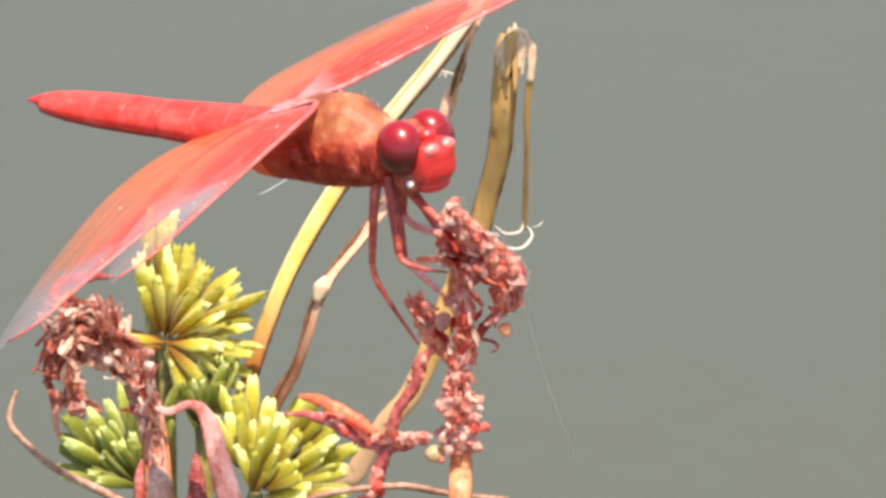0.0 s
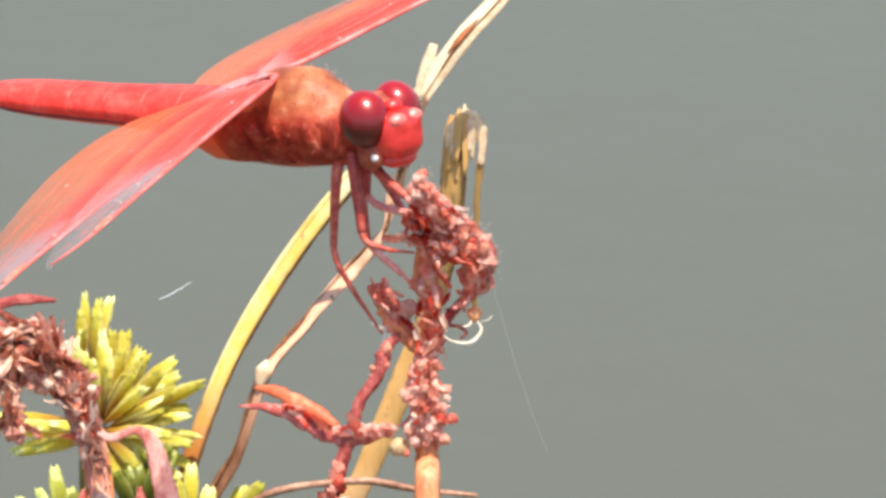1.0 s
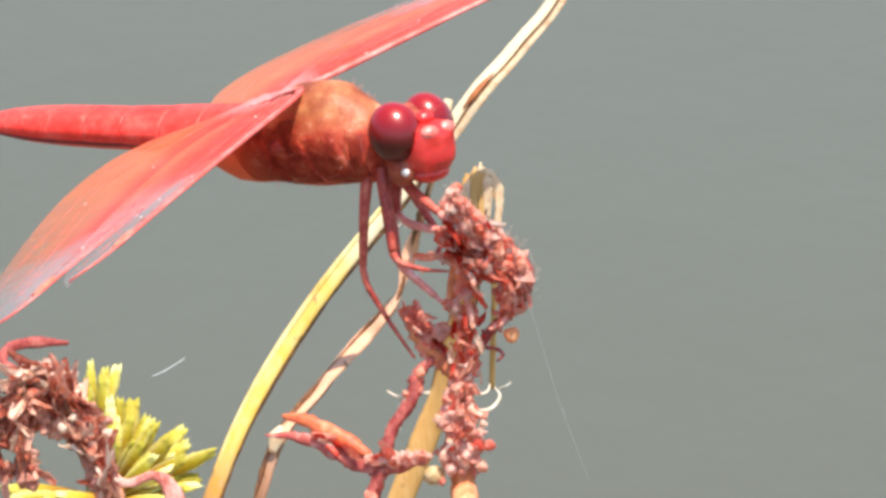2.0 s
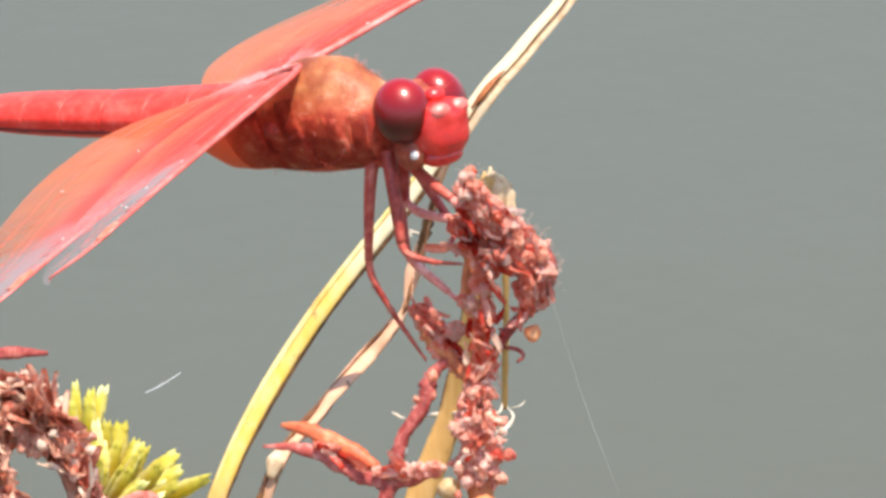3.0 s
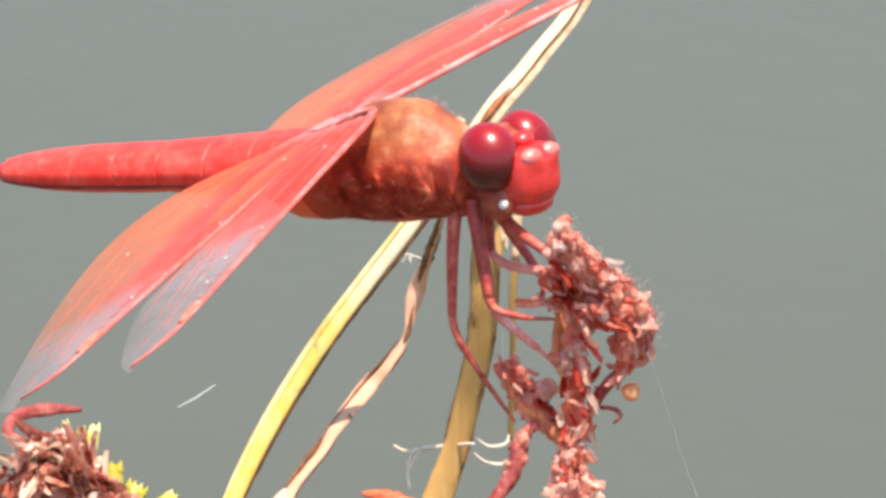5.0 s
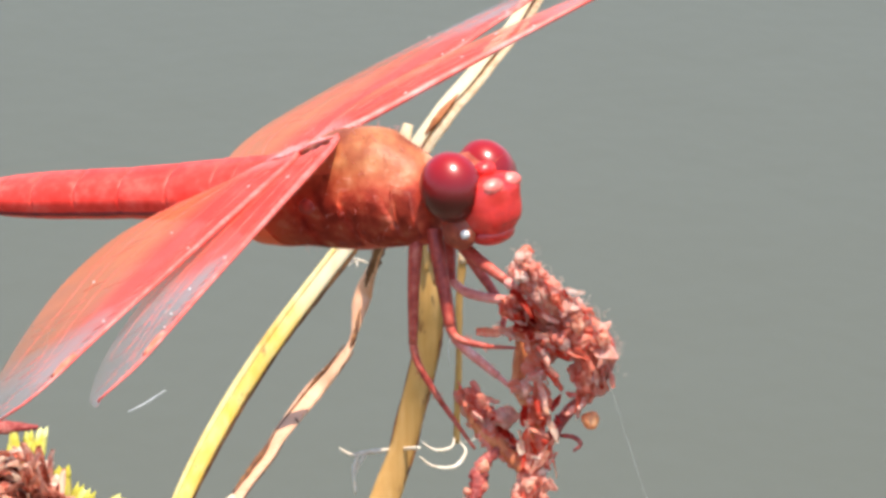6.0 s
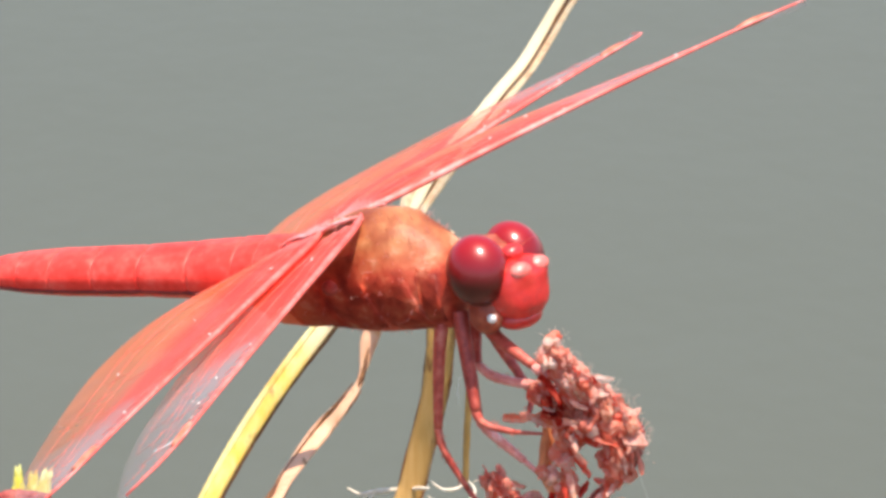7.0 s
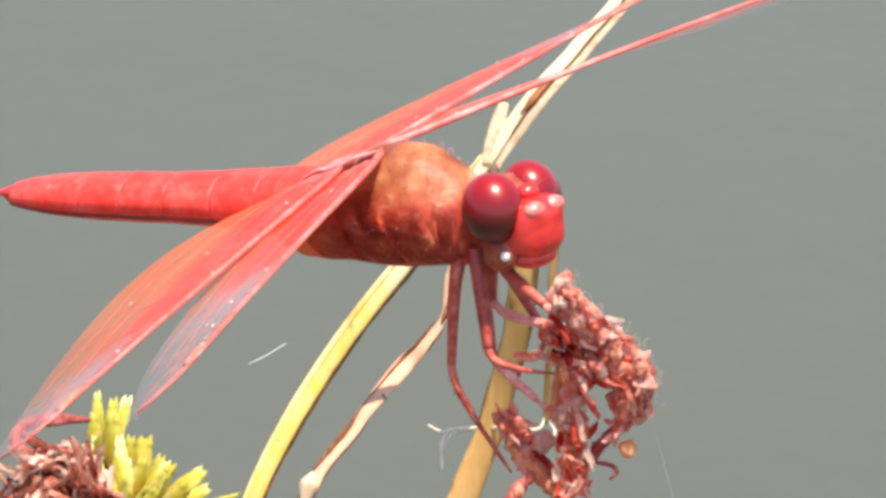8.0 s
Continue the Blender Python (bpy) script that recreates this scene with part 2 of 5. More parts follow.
ORANGE_BRACT = grainy("orange dried bract", (0.55, 0.09, 0.04), (0.80, 0.20, 0.08), (0.90, 0.42, 0.22), 380, 0.45, 0.0001, thin=0.25)
POD = grainy("pale seed pod", (0.50, 0.30, 0.12), (0.68, 0.46, 0.22), (0.80, 0.64, 0.40), 500, 0.5, 0.00008, thin=0.3)
BUD = grainy("orange bud", (0.85, 0.28, 0.10), (0.93, 0.42, 0.18), (0.95, 0.58, 0.32), 900, 0.4, thin=0.4)
CRUMPLE = grainy("shrivelled red petals", (0.84, 0.13, 0.07), (0.96, 0.37, 0.25), (0.97, 0.64, 0.51), 900, 0.4, 0.0002, thin=0.55)
CRUMPLE_PINK = grainy("shrivelled pink petals", (0.70, 0.16, 0.10), (0.92, 0.44, 0.33), (0.95, 0.74, 0.64), 900, 0.4, 0.0002, thin=0.4)
DUSTY = grainy("dusty tan floret", (0.72, 0.31, 0.20), (0.91, 0.56, 0.42), (0.96, 0.82, 0.70), 1.8, 0.5, 0.00008, (1, 1, 1), 0.5, 0.5, 0.5)
DUSTY_RED = grainy("dusty red floret", (0.54, 0.14, 0.085), (0.82, 0.36, 0.25), (0.94, 0.66, 0.52), 1.8, 0.5, 0.00008, (1, 1, 1), 0.5, 0.5, 0.5)
CRUMPLE_DUSTY = grainy("shrivelled dusty petals", (0.48, 0.14, 0.09), (0.78, 0.38, 0.27), (0.93, 0.70, 0.57), 800, 0.5, 0.0002, thin=0.4)
DRY_STEM = grainy("dry red stem", (0.42, 0.10, 0.04), (0.68, 0.23, 0.085), (0.82, 0.40, 0.21), 400, 0.5, 0.0002, (1, 1, 0.35))
STALK = grainy("dry pinkish brown stalk", (0.34, 0.13, 0.075), (0.58, 0.28, 0.18), (0.80, 0.52, 0.38), 500, 0.5, 0.0002, (1, 1, 0.2))
MAROON = grainy("maroon twig", (0.16, 0.018, 0.016), (0.36, 0.055, 0.045), (0.62, 0.22, 0.17), 900, 0.45, 0.0003)
PINK = grainy("pink dried bract", (0.56, 0.13, 0.10), (0.82, 0.38, 0.31), (0.92, 0.66, 0.58), 420, 0.5, 0.0002, (1, 1, 0.5), thin=0.3)
THORAX = thorax_material()
CHEEK = grainy("cheek chitin", (0.18, 0.03, 0.016), (0.36, 0.07, 0.035), (0.56, 0.19, 0.09), 420, 0.42, 0.00012)
HINGE = grainy("wing hinge chitin", (0.76, 0.17, 0.13), (0.84, 0.33, 0.29), (0.90, 0.62, 0.60), 900, 0.3, 0.0001, shine=0.6, thin=0.25)
# paler copy of LEG: sunlight on three shins, put into the colour
LEG_SUNLIT = grainy("sunlit leg chitin", (0.62, 0.13, 0.10), (0.84, 0.32, 0.26), (0.92, 0.58, 0.52), 400, 0.35, 0.00005)
ABDOMEN = grainy("abdomen chitin", (0.78, 0.03, 0.018), (0.91, 0.052, 0.036), (0.93, 0.11, 0.08), 420, 0.42, 0.00008, shine=0.3)
# dark of the joints and pores, and of the shade drawn below the abdomen
SEAM_AND_SHADE = grainy("dark segment seam and underside shade", (0.10, 0.010, 0.008), (0.24, 0.022, 0.016), (0.40, 0.05, 0.035), 600)
FACE = grainy("face chitin", (0.50, 0.009, 0.006), (0.66, 0.014, 0.009), (0.76, 0.035, 0.02), 500, 0.36, 0.00004, shine=1.0)
# face red made paler, so the colour carries part of the lobes' highlight
FRONS_LIT = grainy("highlighted forehead chitin", (0.78, 0.10, 0.07), (0.86, 0.17, 0.13), (0.90, 0.27, 0.22), 900, 0.42, 0.00004, shine=1.0)
LEG = grainy("leg chitin", (0.24, 0.026, 0.02), (0.47, 0.075, 0.05), (0.64, 0.19, 0.13), 500, 0.4, 0.00005)
VEIN = grainy("wing vein", (0.72, 0.07, 0.05), (0.80, 0.11, 0.08), (0.84, 0.2, 0.15), 500, 0.45, shine=0.4)
# vein red, paled to hold the whitish glint along the front edge
FRONT_VEIN = grainy("front wing vein with glint", (0.82, 0.09, 0.07), (0.86, 0.15, 0.12), (0.89, 0.32, 0.28), 220, 0.42, shine=0.35)
STIGMA = grainy("wing stigma", (0.40, 0.08, 0.04), (0.6, 0.16, 0.08), (0.75, 0.3, 0.2), 800, 0.35)
EYE = eye_material()
MEMBRANE_FORE = membrane_material("front wing membrane", 0.0378, 0.44, 0.76)
MEMBRANE_HIND = membrane_material("hind wing membrane", 0.0370, 0.60, 0.72)
SILK = grainy("spider silk", (0.6, 0.6, 0.6), (0.75, 0.75, 0.75), (0.85, 0.85, 0.85), 300, 0.3)


# ---------------------------------------------------------------- mesh tools
def part(name, bm, mat, parent=None, label="", smooth=True, mesh=None, m=None):
    """Links a bmesh, or a mesh that is shared, as one object under its thing."""
    if mesh is None:
        mesh = bpy.data.meshes.new(name)
        bmesh.ops.recalc_face_normals(bm, faces=bm.faces)
        bm.to_mesh(mesh)
        bm.free()
        mesh.materials.append(mat)
        if smooth:
            mesh.polygons.foreach_set("use_smooth", [True] * len(mesh.polygons))
    ob = new(name, mesh)
    if parent is not None:
        ob.parent = parent
    if m is not None:
        ob.matrix_basis = m
    if label:
        tagged(ob, label)
    return ob


def thing(name, place, label, category, group=""):
    e = new(name)
    e.location = place
    e.empty_display_size = 0.005
    return tagged(e, label, category, group)


def smooth_path(pts, per=6):
    """Catmull-Rom through points of any size."""
    p = [Vector(q) if len(q) == 3 else np.array(q, float) for q in pts]
    p = [p[0] * 2 - p[1]] + p + [p[-1] * 2 - p[-2]]
    out = []
    for i in range(1, len(p) - 2):
        a, b, c, d = p[i - 1:i + 3]
        for k in range(per):
            t = k / per
            out.append(0.5 * (2 * b + (c - a) * t + (2 * a - 5 * b + 4 * c - d) * t * t + (3 * b - a - 3 * c + d) * t ** 3))
    out.append(p[-2])
    return out


def interp(values, n):
    return np.interp(np.linspace(0, 1, n), np.linspace(0, 1, len(values)), values)


def tube(bm, pts, radii, n=10, flat=1.0, face=Vector((0, -1, 0)), rough=0.0, seed=0, groove=0.0):
    """A tube along the points; flat squeezes it along the way it faces, rough makes it uneven, groove folds it along its length."""
    rnd = random.Random(seed)
    radii = interp(radii, len(pts))
    rings = []
    for i, p in enumerate(pts):
        t = (pts[min(i + 1, len(pts) - 1)] - pts[max(i - 1, 0)]).normalized()
        side = t.cross(face)
        side = side.normalized() if side.length > 1e-6 else t.orthogonal().normalized()
        up = side.cross(t).normalized()
        ring = []
        for k in range(n):
            a = 2 * math.pi * k / n
            r = radii[i] * (1 + rough * rnd.uniform(-1, 1))
            dent = groove * radii[i] * math.exp(-((math.cos(a)) / 0.35) ** 2) * (1 if math.sin(a) > 0 else -1)
            ring.append(bm.verts.new(p + side * (r * math.cos(a)) + up * (r * flat * math.sin(a) - dent)))
        rings.append(ring)
    for r0, r1 in zip(rings, rings[1:]):
        for k in range(n):
            bm.faces.new((r0[k], r0[(k + 1) % n], r1[(k + 1) % n], r1[k]))
    bm.faces.new(rings[0])
    bm.faces.new(rings[-1])
    return bm


def lathe(bm, sections, n=16):
    """Rings along x: (x, half width, half height, rise)."""
    rings = []
    for x, wy, wz, z0 in sections:
        rings.append([bm.verts.new((x, wy * math.cos(2 * math.pi * k / n), z0 + wz * math.sin(2 * math.pi * k / n))) for k in range(n)])
    for r0, r1 in zip(rings, rings[1:]):
        for k in range(n):
            bm.faces.new((r0[k], r0[(k + 1) % n], r1[(k + 1) % n], r1[k]))
    bm.faces.new(rings[0])
    bm.faces.new(rings[-1])
    return bm


def ball(bm, centre, size, sub=3, m=None):
    made = bmesh.ops.create_icosphere(bm, subdivisions=sub, radius=1.0)["verts"]
    for v in made:
        q = Vector((v.co.x * size[0], v.co.y * size[1], v.co.z * size[2]))
        v.co = Vector(centre) + (m @ q if m is not None else q)
    return made


def local(pts, base):
    return [at(*p) - base for p in pts]


# ---------------------------------------------------------------- water
def build_water():
    bm = bmesh.new()
    bmesh.ops.create_grid(bm, x_segments=8, y_segments=8, size=2000.0)
    ob = part("water", bm, WATER)
    tagged(ob, "calm grey green pond water under bright sun", "water", kind="structure")


build_water()


# ---------------------------------------------------------------- dried blades and stems behind the insect
def to_water(u, v, w, lean=0.0):
    """The place, in the plants' axes, where a stem that goes straight down from (u, v, w) meets the water."""
    p = at(u, v, w)
    s, c = math.sin(TILT), math.cos(TILT)
    d = -(p.z + 0.01) / MM
    return (u + lean, v + d * c, w - d * s)


def blade(name, pts, radii, mat, label, category, flat=0.45, groove=0.3, edge=None, face=Vector((0.35, -1, 0.2)), seed=1):
    foot = to_water(*pts[0], lean=-6)
    base = at(*foot)
    e = thing(name, base, label, category)
    low = [Vector(foot).lerp(Vector(pts[0]), k / 4) for k in range(4)]
    path = smooth_path(local(low + [Vector(p) for p in pts], base), 8)
    rr = [r * MM for r in [radii[0] * 1.15] * 4 + list(radii)]
    bm = bmesh.new()
    tube(bm, path, rr, 14, flat, face, 0.03, seed, groove)
    part("blade", bm, mat, e)
    return e, base


YELLOW_PATH = [(-20.3, -42.0, 163.0), (-16.1, -29.0, 162.5), (-14.1, -22.0, 162.0), (-12.3, -16.7, 162.0), (-10.1, -11.4, 162.0), (-7.3, -6.1, 162.0), (-4.0, -0.8, 162.0),
               (-0.2, 4.5, 161.0), (4.0, 9.7, 160.0), (8.2, 14.7, 158.5), (12.2, 19.9, 157.0), (14.7, 23.6, 156.5), (16.2, 25.7, 156.0), (17.7, 27.5, 156.0), (20.1, 30.0, 156.0),
               (22.2, 32.5, 156.0), (24.7, 35.3, 156.0), (26.7, 38.3, 156.0), (29.3, 42.3, 155.0), (33.5, 47.0, 153.0)]
yellow_blade, base = blade("yellow_reed", YELLOW_PATH, [1.04] * 8 + [1.0, 0.95, 0.82, 0.7, 0.62, 0.7, 0.72, 0.66, 0.62, 0.6, 0.5, 0.4], YELLOW,
                           "tall bent yellow sedge blade with brown flecks, drying", "sedge blade", 0.42, 0.0, face=Vector((-0.4, -1, 0.9)))


def beside(points, side, near):
    """The points moved across a blade that leans to the right, by side millimetres, and towards the viewer by near."""
    return [(u + 0.77 * side, v - 0.63 * side, w - near) for u, v, w in points]


bm = bmesh.new()
tube(bm, smooth_path(local(beside(YELLOW_PATH[1:11], 1.0, 0.05), base), 8), [0.0002, 0.0003, 0.00022, 0.0003, 0.00018, 0.00034, 0.0002], 8, 0.8, rough=0.2, seed=5)
part("dry_margin", bm, BROWN_EDGE, yellow_blade, "dark brown dried blade margin")
# cream rib that also paints the highlight down the left flank
bm = bmesh.new()
tube(bm, smooth_path(local(beside(YELLOW_PATH[3:11], -0.78, 0.12), base), 8), [0.00005, 0.00022, 0.0003, 0.00034, 0.00034, 0.0003, 0.00026, 0.00012], 10, 0.6, Vector((-0.4, -1, 0.9)), 0.03, 15)
part("rib", bm, RIB_HIGHLIGHT, yellow_blade, "pale cream rib with the highlight of the left flank")
UPPER = YELLOW_PATH[10:]
bm = bmesh.new()
tube(bm, smooth_path(local(beside(UPPER, 1.12, 0.1), base), 8), [0.0004, 0.00062, 0.0007, 0.00052, 0.00046, 0.00036, 0.0004, 0.00034, 0.0003], 12, 0.45, Vector((-0.4, -1, 0.9)), 0.06, 8)
part("split_strip", bm, HUSK, yellow_blade, "pale strip split along the blade")
bm = bmesh.new()
tube(bm, smooth_path(local(beside(UPPER, 0.62, 0.3), base), 8), [0.0001, 0.00014, 0.00012, 0.0001, 0.00012, 0.0001, 0.0001, 0.00016, 0.0001], 8, 0.5, rough=0.15, seed=9)
part("split_seam", bm, BROWN_EDGE, yellow_blade, "dark brown seam between the strips")
bm = bmesh.new()
tube(bm, smooth_path(local(beside([(15.3, 24.7, 156.2), (16.4, 26.0, 155.8), (17.4, 27.2, 155.8), (18.8, 28.7, 156)], 0.35, 0.35), base), 8), [0.0001, 0.00042, 0.00036, 0.0001], 8, 0.4, Vector((-0.4, -1, 0.9)), 0.1, 10)
part("scar", bm, SCAR, yellow_blade, "rusty brown scar on the blade")
bm = bmesh.new()
tube(bm, smooth_path(local([(12.1, 19.4, 156.6), (12.7, 21.7, 156.8), (13.4, 23.9, 157.0), (14.0, 25.7, 157.2)], base), 6), [0.0004, 0.0007, 0.00075, 0.0005], 10, 0.4, Vector((-0.2, -1, 0.8)), 0.05)
part("sheath_flap", bm, HUSK, yellow_blade, "pale torn sheath flap")

THIN_PATH = [(-13.5, -36.0, 152.5), (-12.4, -30.0, 152.5), (-11.2, -27.0, 152.5), (-10.0, -24.8, 152.5), (-8.6, -22.3, 152.5), (-7.4, -18.9, 152.5), (-6.4, -15.5, 152.5), (-5.2, -12.4, 152.7),
             (-3.5, -10.0, 157.0), (-1.1, -7.0, 162.0), (0.5, -4.5, 167.0), (4.0, -0.2, 172.5), (6.4, 2.4, 172.5), (8.1, 4.5, 172.5), (8.7, 6.0, 172.5), (9.4, 8.9, 172.5), (10.0, 10.6, 172.0),
             (10.7, 12.6, 168.0), (11.3, 14.5, 162.0), (12.2, 17.1, 156.0), (13.2, 18.9, 151.5)]
straw_blade, base = blade("straw_reed", THIN_PATH, [0.75, 0.75, 0.8, 0.8, 0.75, 0.7, 0.75, 0.85, 0.6, 0.75, 0.9, 1.1, 0.8, 0.4, 0.34, 0.95, 1.0, 0.7, 0.55, 0.5, 0.4], STRAW,
                          "thin twisted straw coloured dried blade with dark edges", "dried blade", 0.4, 0.1, face=Vector((-0.4, -1, 0.7)), seed=2)
for points, side, radii, seed in ((THIN_PATH[:14], -0.62, [0.0003, 0.00014, 0.00034, 0.00005, 0.0003, 0.00006, 0.00034, 0.00006, 0.0002, 0.00005], 6),
                                  (THIN_PATH[2:14], 0.62, [0.00005, 0.00024, 0.00006, 0.00005, 0.00026, 0.00006, 0.0002, 0.00004, 0.0002, 0.00005], 26),
                                  (THIN_PATH[13:16], 0.1, [0.00005, 0.00026, 0.00022, 0.00005], 27),
                                  (THIN_PATH[16:20], 0.0, [0.0002, 0.00062, 0.0005, 0.0001], 28)):
    bm = bmesh.new()
    tube(bm, smooth_path(local(beside(points, side, 0.25), base), 8), radii, 8, 0.8, rough=0.3, seed=seed)
    part("dry_margin", bm, BROWN_EDGE, straw_blade, "dark brown dried blade margin")
bm = bmesh.new()
tube(bm, smooth_path(local([(-6.1, -14.4, 151.6), (-5.6, -12.7, 151.4), (-5.1, -11.4, 151.8)], base), 6), [0.0004, 0.00095, 0.0002], 10, 0.45)
part("bract", bm, HUSK, straw_blade, "pale husk at a node")

CUT_PATH = [(-5.5, -43.0, 177.0), (-1.8, -35.9, 176.0), (1.7, -30.1, 175.0), (5.2, -25.8, 175.0), (8.4, -18.5, 175.0), (10.7, -12.8, 175.0), (12.0, -9.6, 175.0), (13.4, -6.0, 174.5),
            (14.5, -1.8, 173.0), (15.5, 1.8, 171.0), (16.1, 5.3, 169.0), (16.4, 9.0, 167.0), (16.5, 12.8, 166.0), (16.7, 16.0, 165.5), (17.1, 18.0, 165.5)]
cut_stem, base = blade("broken_reed", CUT_PATH, [1.4, 1.4, 1.45, 1.5, 1.6, 1.7, 1.65, 1.45, 1.4, 1.45, 1.5, 1.5, 1.45, 1.45, 1.2], TAN, "broken tan dried stem with a frayed pale top", "dried stem", 0.5, 0.06, seed=3)
for k, (du, low, lean, h, wide, mat) in enumerate(((-1.3, 4.5, 0.3, 1.0, 0.5, TAN), (-0.9, 2.5, 0.9, 2.2, 0.6, HUSK), (-0.2, 3.4, 0.1, 3.1, 0.55, TAN), (0.4, 1.2, 0.2, 3.6, 0.5, HUSK), (0.9, 5.0, -0.3, 2.9, 0.6, TAN), (1.5, 2.2, -0.2, 2.3, 0.55, HUSK), (1.8, 3.0, 0.1, 0.9, 0.35, HUSK), (-0.5, 3.2, 0.5, 1.5, 0.4, HUSK), (-1.5, 1.6, 0.7, 1.4, 0.45, HUSK))):
    bm = bmesh.new()
    u, v, w = 17.2 + du * 0.9, 15.9, 164.7 - 0.15 * (k % 3)
    tube(bm, smooth_path(local([(u - 0.25, v - low, w), (u + lean * 0.2, v + h * 0.35, w - 0.25), (u + lean, v + h, w + 0.2)], base), 6), [0.0002, wide * MM * 0.9, wide * MM, 0.00012], 8, 0.3, Vector((0.3 - 0.2 * (k % 4), -1, 0.6)), 0.14, k)
    part("husk", bm, mat, cut_stem, "frayed layered husk")
for k, (du, v0, v1) in enumerate(((-1.4, -7.0, 14.9), (1.4, -10.0, 13.0))):
    bm = bmesh.new()
    pts = [(u + du, v, w - 0.35) for u, v, w in CUT_PATH if v0 <= v <= v1]
    tube(bm, smooth_path(local(pts, base), 8), [0.00005, 0.00015, 0.00004, 0.00013, 0.00004, 0.00016, 0.00004, 0.00014, 0.00005], 7, 0.8, rough=0.3, seed=60 + k)
    part("dry_margin", bm, BROWN_EDGE, cut_stem, "dark brown dried margin")
for u, v, long in ((17.3, 13.4, 0.7), (16.7, 10.4, 0.35)):
    bm = bmesh.new()
    tube(bm, smooth_path(local([(u, v - long, 165.4), (u + 0.05, v, 165.1), (u, v + long, 165.0)], base), 5), [0.00008, 0.00026, 0.00006], 8, 0.4, rough=0.2, seed=round(v))
    part("fleck", bm, BROWN_EDGE, cut_stem, "dark brown fleck")
bm = bmesh.new()
tube(bm, smooth_path(local([(17.8, 18.8, 165.0), (18.9, 18.0, 165.0), (19.8, 16.0, 165.0), (19.7, 12.2, 165.4)], base), 8), [0.0003, 0.0006, 0.00062, 0.00036], 8, 0.35, rough=0.2, seed=5)
part("split_strand", bm, HUSK, cut_stem, "pale strand split from the stem")
bm = bmesh.new()
tube(bm, smooth_path(local([(19.7, 12.8, 165.4), (19.3, 9.0, 167.0), (19.3, 5.3, 169.0), (19.3, 1.7, 171.5), (19.2, -1.8, 174.0), (19.2, -5.5, 176.5)], base), 8), [0.00046, 0.00036, 0.00032, 0.00036, 0.0003], 8, 0.45, rough=0.12)
part("split_strand", bm, TAN, cut_stem, "tan strand split from the stem")
for k, pts in enumerate(([(19.2, -5.0, 176.5), (20.1, -6.4, 176), (18.8, -8.0, 175.4), (16.6, -7.9, 175.2), (15.2, -6.8, 175.4)], [(19.1, -4.2, 176.5), (18.6, -5.9, 175.6), (16.8, -6.2, 175.2), (15.4, -5.2, 175.4)],
                         [(20.0, -5.4, 176.2), (20.9, -5.2, 176), (21.4, -4.7, 176)])):
    bm = bmesh.new()
    tube(bm, smooth_path(local(pts, base), 8), [0.00006, (0.00024, 0.0002, 0.00008)[k], 0.00006], 7, 0.7, rough=0.12)
    part("curled_fibre", bm, FIBRE, cut_stem, "curled white fibre")


def build_fibre():
    base = at(14.5, -6.1, 177)
    e = thing("plant_fibre", base, "pale branching fibre caught on the dried stem", "plant fibre")
    for pts, r in (([(14.9, -6.2, 171), (12.9, -6.0, 175), (10.0, -6.1, 177), (8.3, -6.3, 177), (7.0, -5.6, 177)], 0.0002), ([(9.0, -6.2, 177), (8.4, -7.8, 177), (8.5, -10.4, 177)], 0.00015),
                   ([(9.9, -6.1, 177), (9.0, -7.2, 177), (8.6, -8.2, 177)], 0.00012)):
        bm = bmesh.new()
        tube(bm, smooth_path(local(pts, base), 8), [r * 0.9, r * 1.3, r * 0.6], 6, rough=0.3)
        part("strand", bm, FIBRE, e)


build_fibre()


# ---------------------------------------------------------------- green sedge heads
def spikelet_mesh(k, mat, blunt):
    """A flattened spikelet along x, about 1 long: two ranks of overlapping scales that make a toothed edge, and a split tip."""
    rnd = random.Random(40 + k)
    bm = bmesh.new()
    bend = rnd.uniform(-0.06, 0.1)
    secs = []
    n = 15
    for i in range(n + 1):
        x = 0.94 * i / n
        r = float(np.interp(x, (0.0, 0.1, 0.28, 0.5, 0.7, 0.84, 0.94), (0.024, 0.045, 0.08, 0.106, 0.106, 0.08 + 0.014 * blunt, 0.03 + 0.03 * blunt)))
        tooth = 1.045 if i % 3 == 2 else (0.965 if i % 3 == 0 else 1.0)
        secs.append((x, r * tooth * rnd.uniform(0.97, 1.03), r * 0.5, bend * x * x))
    lathe(bm, secs, 8)
    # the split tip
    for s in (-1, 1):
        x0, length, wide = 0.8, rnd.uniform(0.15, 0.2), 0.042 + 0.012 * blunt
        p = [Vector((x0 + length * f, s * (0.026 + 0.012 * f), bend * (x0 + length * f) ** 2 + 0.008)) for f in (0.0, 0.5, 1.0)]
        tube(bm, p, [wide, wide, 0.006], 6, 0.6, Vector((0, 0, 1)))
    mesh = bpy.data.meshes.new("spikelet")
    bmesh.ops.recalc_face_normals(bm, faces=bm.faces)
    bm.to_mesh(mesh)
    bm.free()
    mesh.materials.append(mat)
    mesh.polygons.foreach_set("use_smooth", [True] * len(mesh.polygons))
    return mesh


SPIKELETS = [[spikelet_mesh(k, mat, blunt) for k in range(6)] for mat, blunt in ((GREEN, 0), (GREEN_SHADED, 0.4), (GREEN_FAT, 1.0))]


def aim(way, roll):
    q = Vector(way).to_track_quat("X", "Z").to_matrix().to_4x4()
    return q @ Matrix.Rotation(roll, 4, "X")


